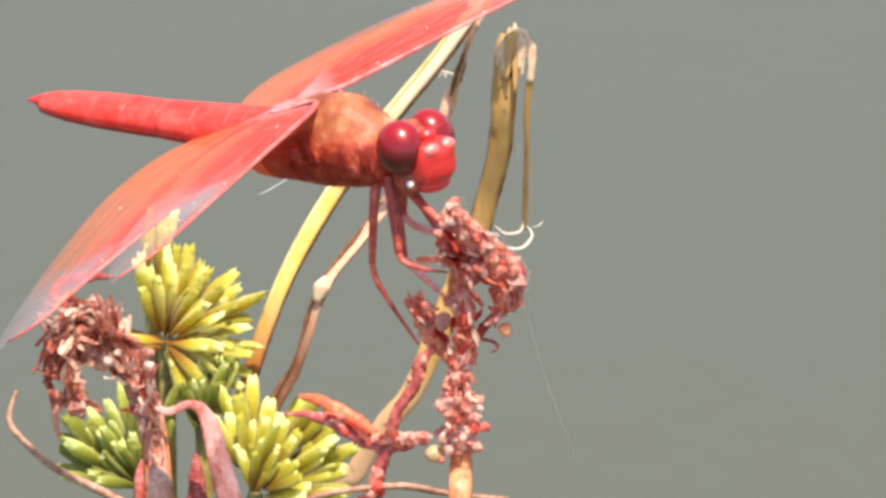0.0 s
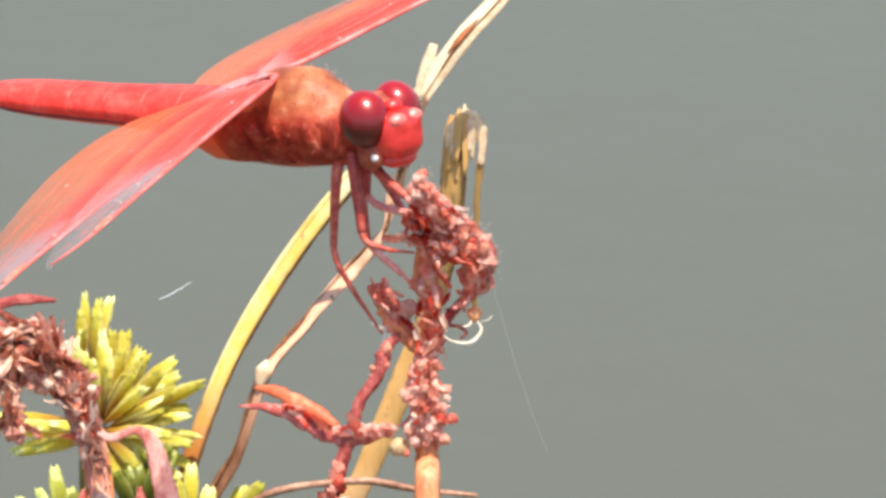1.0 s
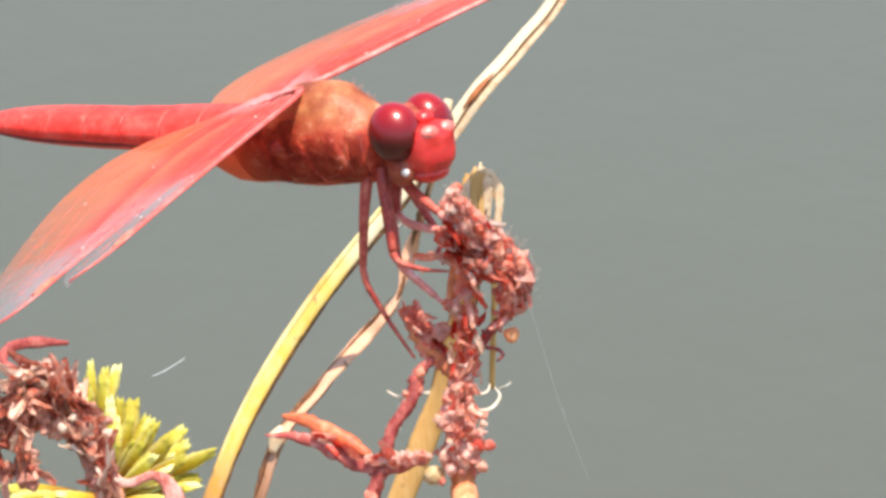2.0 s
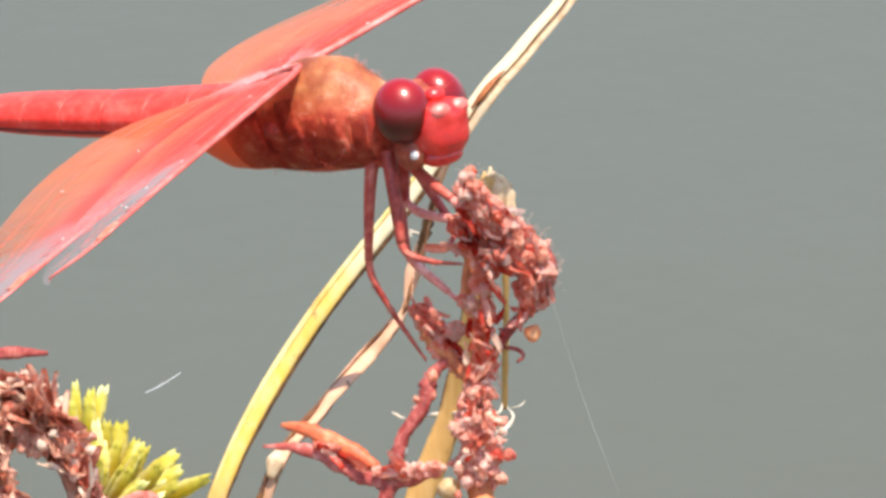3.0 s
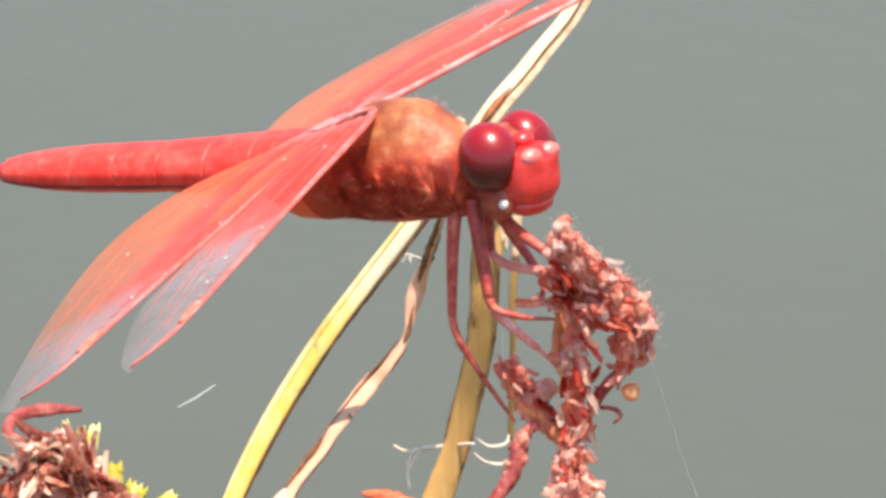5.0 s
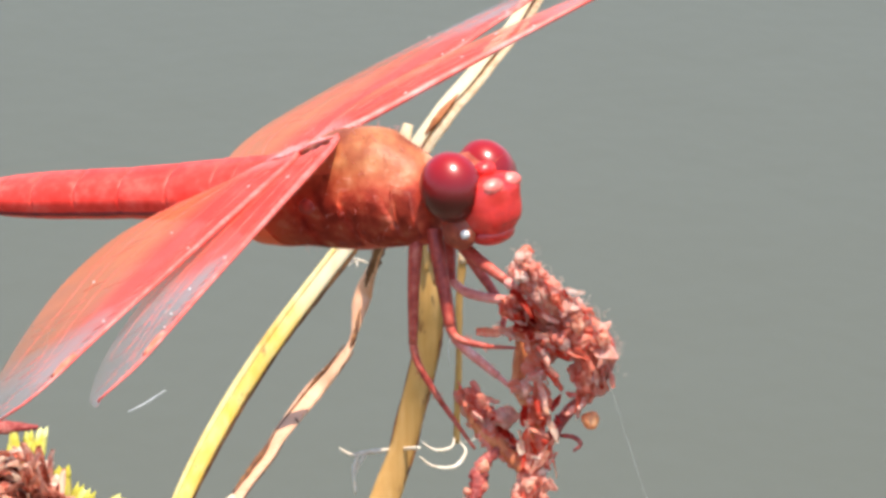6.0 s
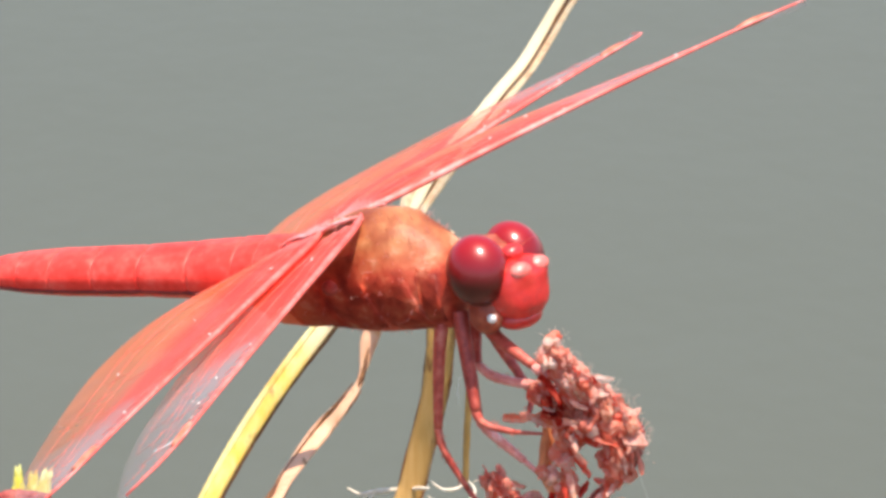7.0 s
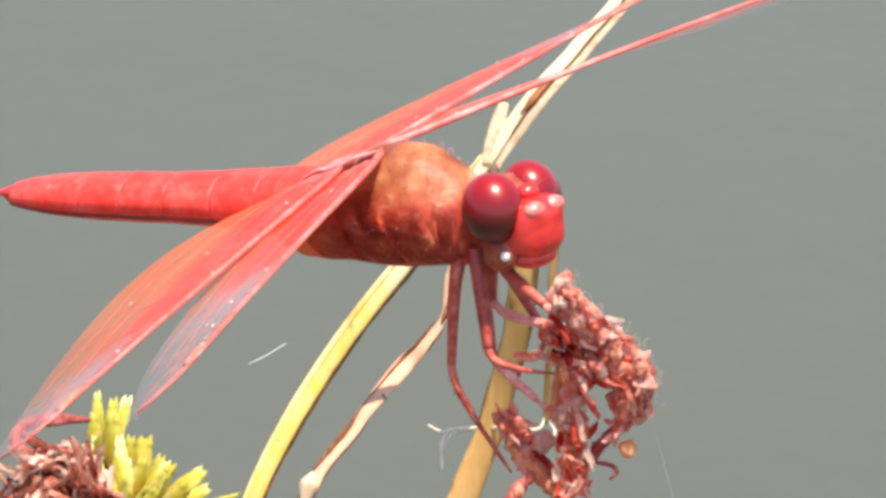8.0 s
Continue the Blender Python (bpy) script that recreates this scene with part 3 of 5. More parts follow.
def facing(way, roll):
    """Along the way, with the flat side turned outwards and up, then rolled."""
    x = Vector(way).normalized()
    z = Vector((0, -1, 0.55))
    z = (z - x * z.dot(x))
    z = z.normalized() if z.length > 0.05 else x.orthogonal().normalized()
    return Matrix((x, z.cross(x), z)).transposed().to_4x4() @ Matrix.Rotation(roll, 4, "X")


def frame_way(d):
    return at(*d) - at(0, 0, 0)


def sedge_head(label, centre, fans, lengths, seed, stem_to=-8, fat=1.0, look_of=0, reach=2.6):
    """A bushy head of spikelets that fan out from its centre in three layers, long at the back and short in front.
    fans: (first angle, last angle, spikelets in a layer), degrees from the side upwards."""
    rnd = random.Random(seed)
    foot = to_water(*centre, lean=stem_to)
    base = at(*foot)
    e = thing("sedge_plant", base, label, "sedge", "green sedges")
    mid = Vector(foot).lerp(Vector(centre), 0.6) + Vector((2, 0, 2))
    bm = bmesh.new()
    tube(bm, smooth_path(local([foot, mid, centre], base), 8), [0.0012, 0.0011, 0.001], 10)
    part("stem", bm, GREEN_DARK, e)
    for first, last, count in fans:
        for start, scale, near, lean in ((reach, 1.0, 0.6, 0.12), (reach * 0.62, 0.92, -0.8, -0.12), (reach * 0.3, 0.76, -1.8, -0.42)):
            for k in range(count):
                a = radians(first + (last - first) * (k + rnd.uniform(0.05, 0.95)) / count)
                d = Vector((math.cos(a), math.sin(a), rnd.gauss(lean, 0.13))).normalized()
                L = rnd.uniform(*lengths) * scale * MM
                p = Vector(centre) + d * start * rnd.uniform(0.6, 1.3) + Vector((rnd.gauss(0, 0.3), rnd.gauss(0, 0.3), near + rnd.gauss(0, 0.4)))
                wide = L * fat * rnd.uniform(0.85, 1.15)
                m = Matrix.Translation(at(*p) - base) @ facing(frame_way(d), rnd.gauss(0, 0.5)) @ Matrix.Diagonal((L, wide, wide, 1))
                part("spikelet", None, None, e, mesh=rnd.choice(SPIKELETS[look_of]), m=m)
    return e


sedge_head("bushy yellow green sedge head above a dry flower", (-24.3, -19.0, 157), [(-36, 118, 16), (170, 196, 2), (-75, -40, 3)], (7.8, 10.2), 11, fat=1.12, reach=3.0)
sedge_head("slim upright tuft of yellow green sedge", (-26.3, -13.2, 163), [(72, 98, 3)], (7.4, 8.8), 14, fat=0.9)
sedge_head("dense green sedge head low beside a dry stalk", (-27.0, -36.6, 152), [(62, 172, 15)], (6.2, 8.4), 12, fat=1.2, look_of=1, reach=4.4)
sedge_head("short green sedge tuft between two stalks", (-19.8, -29.8, 156), [(58, 122, 9)], (7.0, 9.0), 15, fat=1.1, look_of=1)
sedge_head("dense yellow green sedge head at the foot of the blades", (-13.4, -37.4, 150), [(0, 116, 15)], (6.2, 8.4), 13, fat=1.25, look_of=2, reach=5.6)


# ---------------------------------------------------------------- dried flowers
def floret_mesh(k, mat):
    """A crumpled dry floret: soft shrivelled petals round a knot."""
    rnd = random.Random(70 + k)
    bm = bmesh.new()
    made = bmesh.ops.create_icosphere(bm, subdivisions=3, radius=0.4)["verts"]
    for v in made:
        q = v.co * 3.2 + Vector((k * 3.1, 0, 0))
        v.co *= 1 + 0.6 * noise.noise(q) + 0.5 * (0.5 - abs(noise.noise(q * 1.9))) + 0.2 * noise.noise(q * 4.1)
        v.co.x *= 1.3
    for p in range(rnd.choice((2, 3, 3))):
        way = Vector((rnd.uniform(-0.2, 1), rnd.uniform(-1, 1), rnd.uniform(-1, 1))).normalized()
        side = way.orthogonal().normalized()
        ln = rnd.uniform(0.3, 0.6)
        curl = Vector((rnd.uniform(-1, 1), rnd.uniform(-1, 1), rnd.uniform(-1, 1))) * 0.7
        pts = [way * (0.15 + ln * i / 6) + curl * (i / 6) ** 2 * ln for i in range(7)]
        tube(bm, pts, [0.14, 0.24, 0.3, 0.31, 0.27, 0.19, 0.06], 10, rnd.uniform(0.35, 0.55), side, 0.05, k * 10 + p, 0.25)
    mesh = bpy.data.meshes.new("floret")
    bmesh.ops.recalc_face_normals(bm, faces=bm.faces)
    bm.to_mesh(mesh)
    bm.free()
    mesh.materials.append(mat)
    mesh.polygons.foreach_set("use_smooth", [True] * len(mesh.polygons))
    return mesh


def petal_mesh(k, mat):
    """A shrivelled petal, about 1 long, along x: a narrow sheet, twisted, folded and drooping."""
    rnd = random.Random(270 + k)
    bm = bmesh.new()
    bend, sway, turn, start = rnd.uniform(-0.5, 0.5), rnd.uniform(-0.35, 0.35), rnd.uniform(-2.4, 2.4), rnd.uniform(0, 6.28)
    wide = rnd.uniform(0.13, 0.22)
    grid = []
    for i in range(13):
        f = i / 12
        half = wide * (0.35 + 0.65 * math.sin(math.pi * min(1, 0.12 + 0.86 * f)) ** 0.6) * (1 + 0.25 * noise.noise(Vector((f * 6, k, 0))))
        a = start + turn * f
        row = []
        for j in range(7):
            q = j / 3 - 1
            fold = 0.55 * half * (abs(q) - 0.4) + 0.06 * noise.noise(Vector((f * 5, q * 2.5, k * 1.7)))
            y, z = half * q, fold
            row.append(bm.verts.new((f + 0.03 * noise.noise(Vector((q * 3, f * 3, k))), y * math.cos(a) - z * math.sin(a) + sway * f * f, y * math.sin(a) + z * math.cos(a) + bend * f * f)))
        grid.append(row)
    for i in range(12):
        for j in range(6):
            bm.faces.new((grid[i][j], grid[i + 1][j], grid[i + 1][j + 1], grid[i][j + 1]))
    bmesh.ops.solidify(bm, geom=bm.faces[:], thickness=0.025)
    mesh = bpy.data.meshes.new("husk")
    bmesh.ops.recalc_face_normals(bm, faces=bm.faces)
    bm.to_mesh(mesh)
    bm.free()
    mesh.materials.append(mat)
    mesh.polygons.foreach_set("use_smooth", [True] * len(mesh.polygons))
    return mesh


HUSKS = [petal_mesh(k, (DRY_PALE, DRY, DRY_WHITE, DRY_PALE, DRY_DEEP, DRY, DRY_WHITE, DRY)[k % 8]) for k in range(32)]
DUSTY_HUSKS = [petal_mesh(k + 30, (DUSTY, DUSTY_RED, DUSTY_RED)[k % 3]) for k in range(15)]


def husks(e, base, path, count, spread, sizes, seed, wild=0.45, meshes=None):
    """Bracts that lie along the path, from its start to its end."""
    rnd = random.Random(seed)
    pts = smooth_path([Vector(p) for p in path], 10)
    for _ in range(count):
        i = int(rnd.random() * (len(pts) - 2))
        off = Vector((rnd.gauss(0, 1), rnd.gauss(0, 1), -abs(rnd.gauss(0, 1))))
        if off.length > 1.5:
            off *= 1.5 / off.length
        way = (pts[i + 2] - pts[i]).normalized() + Vector((rnd.gauss(0, 1), rnd.gauss(0, 1), rnd.gauss(0, 1))) * wild
        s = rnd.uniform(*sizes) * MM
        m = Matrix.Translation(at(*(pts[i] + off * spread - way.normalized() * 0.6)) - base) @ aim(frame_way(way), rnd.uniform(0, 6.28)) @ Matrix.Diagonal((s, s, s, 1))
        part("husk", None, None, e, mesh=rnd.choice(meshes or HUSKS), m=m)


FLORETS = [floret_mesh(k, (DRY, DRY_PALE, DRY, DRY_ORANGE, DRY_PALE)[k % 5]) for k in range(15)]
DUSTY_FLORETS = [floret_mesh(k + 40, (DUSTY, DUSTY_RED, DUSTY)[k % 3]) for k in range(9)]
PALE_FLORETS = [floret_mesh(k + 20, (DRY_PALE, DRY_PALE, DRY_ORANGE, DRY_PALE, DRY)[k % 5]) for k in range(10)]


def florets(e, base, path, count, spread, sizes, seed, flat_w=1.0, meshes=None):
    rnd = random.Random(seed)
    pts = smooth_path([Vector(p) for p in path], 10)
    for _ in range(count):
        p = pts[int(rnd.random() * len(pts))]
        off = Vector((rnd.gauss(0, 1), rnd.gauss(0, 1), rnd.gauss(0, 1) * flat_w))
        if off.length > 1.6:
            off *= 1.6 / off.length
        s = rnd.uniform(*sizes) * MM
        place = at(*(p + off * spread)) - base
        m = Matrix.Translation(place) @ aim(frame_way(off.normalized()), rnd.uniform(0, 6.28)) @ Matrix.Diagonal((s, s, s, 1))
        part("floret", None, None, e, mesh=rnd.choice(meshes or FLORETS), m=m)


def crumple(e, base, path, radii, mat, seed, depth=0.5, label=""):
    """A run of shrivelled, folded petals stuck together round a branch."""
    bm = bmesh.new()
    pts = smooth_path(local(path, base), 34)
    tube(bm, pts, [r * MM for r in radii], 56, 1.0, Vector((0.2, -1, 0.4)))
    off = Vector((seed * 7.3, 0, 0))
    grow = {}
    for v in bm.verts:
        q = v.co / MM + off
        warp = Vector((noise.noise(q * 0.9), noise.noise(q * 0.9 + Vector((9, 0, 0))), noise.noise(q * 0.9 + Vector((0, 9, 0)))))
        fold = 1 - 2 * abs(noise.noise(q * 0.62 + warp * 0.5))
        grow[v] = depth * (0.9 * noise.noise(q * 0.55) + 0.55 * fold + 0.3 * (1 - 2 * abs(noise.noise(q * 1.5 + warp))) - 0.45) * MM
    bm.normal_update()
    for v, g in grow.items():
        v.co += v.normal * -g if v.normal.dot(v.co - min(pts[::8], key=lambda p: (p - v.co).length_squared)) < 0 else v.normal * g
    return part("crumpled_petals", bm, mat, e, label)


def twig_piece(name, e, base, path, radii, mat, seed=0, label="", flat=1.0, rough=0.12, n=9):
    bm = bmesh.new()
    tube(bm, smooth_path(local(path, base), 8), [r * MM for r in radii], n, flat, Vector((0.2, -1, 0.4)), rough, seed)
    return part(name, bm, mat, e, label)


def build_perch():
    foot = to_water(10.6, -31, 4, lean=2)
    base = at(*foot)
    e = thing("dried_flower_stalk", base, "dried reddish brown flower stalk with shrivelled florets, the perch", "dried flower")
    twig_piece("stem", e, base, [foot, (10.7, -60, 5), (10.6, -31, 4), (10.6, -26.4, 3.5), (10.6, -20.8, 3), (10.7, -18.2, 3), (11.0, -15.2, 3), (9.9, -12.5, 3), (10.2, -9.0, 2)], [1.1, 1.1, 1.05, 0.95, 0.7, 0.6, 0.55, 0.5, 0.5], DRY_STEM, 1)
    twig_piece("branch", e, base, [(11.5, -17.0, 3), (13.0, -14.8, 2.5), (15.2, -12.8, 1), (16.0, -10.6, 0), (14.9, -8.8, 0), (12.4, -7.4, 0)], [0.4, 0.45, 0.5, 0.5, 0.5, 0.4], MAROON, 2)
    twig_piece("branch", e, base, [(10.3, -19.0, 3), (8.7, -16.9, 4), (7.2, -15.2, 5.5), (6.5, -13.2, 6.5)], [0.45, 0.5, 0.55, 0.5], DRY_STEM, 3)
    twig_piece("twig", e, base, [(9.6, -17.0, 3.6), (8.0, -17.2, 4), (6.9, -18.6, 4), (6.5, -20.3, 3.5), (4.9, -22.8, 3.5), (4.2, -25.4, 3.5), (2.9, -29.5, 4), (2.2, -36, 4)], [0.2, 0.35, 0.62, 0.5, 0.46, 0.54, 0.56, 0.5], MAROON, 4, "dark maroon side twig", 1.0, 0.3)
    twig_piece("bract", e, base, [(-5.5, -23.0, 5.5), (-2.4, -23.3, 5), (0.6, -24.6, 4.5), (2.6, -25.6, 4), (4.6, -25.6, 3.5), (7.6, -25.2, 3)], [0.08, 0.42, 0.6, 0.85, 0.75, 0.8, 0.45], RED_BRACT, 5, "pinkish red shrivelled bract", 0.4, 0.24)
    twig_piece("bract", e, base, [(-4.1, -21.4, 5.5), (-1.8, -22.0, 5.0), (0.8, -23.4, 4.2), (3.0, -24.8, 3.6)], [0.15, 0.55, 0.6, 0.65, 0.3], ORANGE_BRACT, 6, "orange red shrivelled bract", 0.4, 0.24)
    husks(e, base, [(-1.5, -23.4, 4.4), (2.6, -25.2, 3.4), (7.4, -25.4, 2.6)], 9, 0.4, (1.4, 2.4), 31, 0.5)
    crumple(e, base, [(9.9, -4.6, -3.5), (10.2, -5.8, -3.0), (11.2, -7.2, -2.2), (13.0, -8.8, -1.4), (14.4, -10.4, -1.0), (14.9, -12.2, -0.5), (13.9, -13.8, 0.8)], [0.4, 0.75, 0.95, 1.0, 0.95, 0.75, 0.4], CRUMPLE, 1, 1.1, "shrivelled coral red petals")
    crumple(e, base, [(9.8, -4.4, -3.8), (10.4, -5.4, -3.8), (11.8, -6.6, -3.2), (13.6, -8.2, -2.4), (15.2, -10.0, -1.6), (15.6, -11.4, -1.0)], [0.6, 0.65, 0.5, 0.5, 0.55, 0.3], CRUMPLE_PINK, 2, 0.8, "shrivelled pale pink petals")
    crumple(e, base, [(8.9, -7.2, -1.5), (10.2, -8.4, -1), (11.2, -9.8, -0.6), (11.6, -11.4, 0.4)], [0.35, 0.8, 0.9, 0.6], CRUMPLE, 3, 1.1, "shrivelled coral red petals")
    crumple(e, base, [(10.6, -11.0, 0.6), (11.2, -13.6, 1.8), (11.1, -16.0, 2.6), (10.8, -19.0, 3)], [0.5, 0.55, 0.6, 0.5], CRUMPLE, 4, 0.8)
    crumple(e, base, [(10.7, -19.2, 3), (10.3, -21.4, 2.8), (10.7, -23.4, 2.8), (10.2, -26.0, 3)], [0.7, 1.2, 1.5, 1.1], CRUMPLE_PINK, 5, 1.2)
    crumple(e, base, [(6.4, -12.6, 6.5), (7.0, -14.2, 6), (8.0, -16.0, 5), (9.6, -18.2, 3.6)], [0.5, 0.7, 0.55, 0.55], CRUMPLE, 6, 0.8)
    crumple(e, base, [(2.6, -25.2, 3.2), (5.0, -25.2, 3.0), (7.6, -25.0, 2.6)], [0.35, 0.5, 0.45], CRUMPLE_PINK, 7, 0.7)
    soft = FLORETS + PALE_FLORETS
    # a pale woolly knob at the top, and the band of petals that runs down from it and curls in
    florets(e, base, [(9.5, -5.2, -3.8), (9.8, -4.5, -4.0), (10.2, -5.2, -3.8)], 20, 0.4, (0.6, 1.0), 21, meshes=PALE_FLORETS)
    florets(e, base, [(10.3, -5.8, -3.6), (12.0, -7.1, -3.2), (14.0, -8.7, -2.4), (15.3, -10.3, -1.4)], 34, 0.42, (0.6, 1.1), 51, meshes=PALE_FLORETS)
    husks(e, base, [(9.8, -4.8, -4.0), (11.4, -6.4, -3.8), (13.5, -8.0, -2.8), (15.2, -10.0, -1.6), (15.4, -11.6, -1.0)], 40, 0.42, (0.9, 2.0), 46, 0.25)
    husks(e, base, [(15.5, -10.8, -1.2), (15.4, -12.0, -0.6), (14.4, -13.4, 0.6), (13.2, -14.6, 1.6)], 20, 0.32, (1.1, 2.2), 52, 0.2)
    # the hanging petals inside
    florets(e, base, [(9.4, -8.0, -1.4), (10.8, -9.4, -0.6), (11.6, -11.2, 0.4)], 20, 0.75, (0.6, 1.2), 22, meshes=soft)
    florets(e, base, [(11.4, -8.4, -1.6), (13.0, -9.9, -0.8), (13.5, -11.5, 0)], 22, 0.75, (0.6, 1.3), 47, meshes=soft)
    husks(e, base, [(10.0, -6.6, -2.6), (11.8, -8.4, -2.2), (13.6, -10.2, -1.4), (14.2, -12.0, -0.4)], 28, 0.65, (1.2, 2.4), 48, 0.3)
    husks(e, base, [(8.6, -7.4, -1.8), (10.2, -8.8, -1.8), (11.4, -10.2, -1.2), (12.0, -12.0, -0.4)], 26, 0.5, (1.2, 2.4), 27, 0.3)
    husks(e, base, [(7.2, -9.1, -1.0), (8.6, -9.2, -1.0), (10.0, -9.6, -0.8)], 6, 0.2, (1.6, 2.4), 53, 0.15)
    florets(e, base, [(10.0, -12.5, 1), (11.2, -15.2, 2.5), (10.8, -18.5, 3)], 26, 0.5, (0.45, 0.9), 23, meshes=soft)
    florets(e, base, [(10.6, -20.2, 3), (10.4, -22.4, 2.6), (10.8, -24.6, 2.6), (9.4, -25.6, 3)], 60, 1.15, (0.45, 0.95), 24, meshes=soft + DUSTY_FLORETS)
    florets(e, base, [(6.4, -12.9, 6.5), (7.2, -14.4, 5.8), (8.4, -16.4, 4.6)], 22, 0.5, (0.6, 1.1), 25, meshes=soft)
    florets(e, base, [(8.8, -14.2, 4.8), (9.2, -15.0, 4.6)], 6, 0.3, (0.7, 1.1), 54, meshes=PALE_FLORETS)
    husks(e, base, [(6.4, -12.6, 6), (7.6, -14.8, 5), (9.8, -18.2, 3)], 22, 0.45, (1.0, 2.0), 28, 0.4)
    husks(e, base, [(11.0, -13.0, 1), (10.9, -18.0, 2), (10.5, -22.0, 2), (10.6, -25.6, 2)], 80, 0.85, (0.9, 1.9), 29, 0.55, HUSKS + DUSTY_HUSKS)
    rnd = random.Random(58)
    edge = smooth_path([Vector(q) for q in ((9.3, -5.2, -4.0), (9.9, -4.2, -4.2), (10.8, -5.6, -4.0), (12.5, -6.8, -3.6), (14.6, -8.5, -2.6), (15.9, -10.4, -1.6), (15.8, -12.0, -1.0))], 10)
    bm = bmesh.new()
    for _ in range(420):
        p = rnd.choice(edge) + Vector((rnd.gauss(0, 0.35), rnd.gauss(0, 0.35), rnd.gauss(0, 0.5)))
        q = p + Vector((rnd.gauss(0.08, 0.22), rnd.gauss(0.18, 0.22), rnd.gauss(0, 0.2)))
        tube(bm, local([p, q], base), [0.000018, 0.000008], 3)
    tagged(part("fuzz", bm, DRY_PALE, e, "fine pale wool on the petals"), kind="stuff")
    florets(e, base, [(6.9, -18.6, 4), (6.4, -20.6, 3.5)], 10, 0.35, (0.5, 0.9), 30)
    twig_piece("tendril", e, base, [(-4.5, -31.4, 3), (-2.3, -30.4, 3), (1.7, -29.7, 3), (5.8, -29.5, 3), (9.8, -30.2, 3), (14.9, -30.7, 3.5)], [0.25, 0.35, 0.3, 0.34, 0.3, 0.2], TENDRIL, 9, "thin brown dry tendril")
    florets(e, base, [(3.2, -29.2, 3.4), (2.6, -31.4, 3.4)], 14, 0.5, (0.6, 1.1), 43)
    bm = bmesh.new()
    for v in ball(bm, at(8.2, -26.6, 3) - base, (0.0009, 0.0009, 0.0008), 3):
        v.co += (v.co - (at(8.2, -26.6, 3) - base)) * 0.25 * noise.noise(v.co * 900)
    part("seed_pod", bm, POD, e, "pale yellowish seed pod")
    for place in ((14.6, -15.3, 1.2), (9.1, -14.4, 5.0)):
        bm = bmesh.new()
        for v in ball(bm, at(*place) - base, (0.00062, 0.00062, 0.00058), 3):
            v.co += (v.co - (at(*place) - base)) * 0.3 * noise.noise(v.co * 1500)
        part("bud", bm, BUD, e, "small round orange bud")
    twig_piece("tendril", e, base, [(12.2, -16.2, 2.5), (13.4, -16.4, 2), (13.9, -16.9, 2), (13.4, -17.4, 2)], [0.12, 0.18, 0.14, 0.1], MAROON, 8)
    return e


build_perch()


def build_wilted_head():
    foot = to_water(-19.2, -32.8, 50, lean=3)
    base = at(*foot)
    e = thing("wilted_flower_head", base, "drooping dried pinkish brown flower head on a bent stalk", "dried flower")
    twig_piece("stem", e, base, [foot, (-18.4, -60, 50), (-19.2, -32.8, 50), (-19.5, -28.2, 50), (-20.4, -23.2, 50), (-21.6, -19.6, 50), (-23.2, -17.0, 50), (-25.4, -15.4, 50), (-27.6, -16.2, 49), (-28.2, -18.8, 48.6), (-27.6, -23.6, 48)],
               [1.2, 1.2, 1.2, 1.15, 1.1, 1.05, 0.95, 0.9, 0.8, 0.6, 0.4], STALK, 31, rough=0.22)
    for k in range(9):          # fibres and ribs along the stalk
        a = k * 0.42 - 1.6
        twig_piece("rib", e, base, [(q[0] + 1.2 * math.sin(a + 0.25 * math.sin(q[1] * 0.7 + k)), q[1], q[2] - 1.15 * math.cos(a)) for q in ((-18.9, -40, 50), (-19.2, -32.8, 50), (-19.5, -28.2, 50), (-20.4, -23.2, 50))], [0.16, 0.22, 0.14, 0.2, 0.1], (STALK, DRY_STEM, PINK)[k % 3], 60 + k)
    crumple(e, base, [(-20.2, -25.4, 49.4), (-21.3, -21.2, 49), (-22.7, -18.3, 48.8), (-24.7, -16.2, 48.8), (-27.0, -15.6, 48.8), (-28.6, -17.2, 48.4)], [0.8, 1.3, 1.6, 1.6, 1.4, 1.0], CRUMPLE_DUSTY, 11, 1.2, "shrivelled pinkish brown petals")
    crumple(e, base, [(-27.2, -15.4, 48.6), (-28.6, -17.6, 48.2), (-28.2, -20.0, 48), (-27.7, -22.2, 48), (-27.5, -24.6, 48)], [0.8, 1.3, 1.0, 0.85, 0.6], CRUMPLE_DUSTY, 12, 1.2, "shrivelled pinkish brown petals")
    florets(e, base, [(-20.0, -26.0, 49.2), (-21.4, -20.8, 48.4), (-23.0, -17.6, 48.2), (-25.2, -15.6, 48.2), (-27.4, -15.6, 48.2)], 34, 1.3, (0.6, 1.2), 32, meshes=DUSTY_FLORETS)
    florets(e, base, [(-27.2, -15.2, 48.2), (-28.8, -17.4, 47.8), (-28.2, -20.4, 47.6), (-27.6, -23.8, 47.6)], 18, 0.8, (0.6, 1.1), 33, meshes=DUSTY_FLORETS)
    florets(e, base, [(-26.4, -13.6, 49), (-24.4, -14.2, 49), (-22.6, -16.2, 49)], 10, 0.7, (0.6, 1.1), 34, meshes=DUSTY_FLORETS)
    husks(e, base, [(-20.2, -25.0, 48.6), (-21.8, -20.2, 48), (-23.6, -17.2, 48), (-26.0, -15.0, 48), (-28.6, -17.4, 47.6), (-27.6, -24.6, 47.4)], 190, 1.2, (1.6, 3.4), 38, 0.45, DUSTY_HUSKS)
    crumple(e, base, [(-21.8, -20.4, 49), (-24.0, -18.6, 48.6), (-26.2, -18.2, 48.4), (-27.8, -19.2, 48.2)], [0.8, 1.3, 1.3, 0.9], CRUMPLE_DUSTY, 13, 1.2)
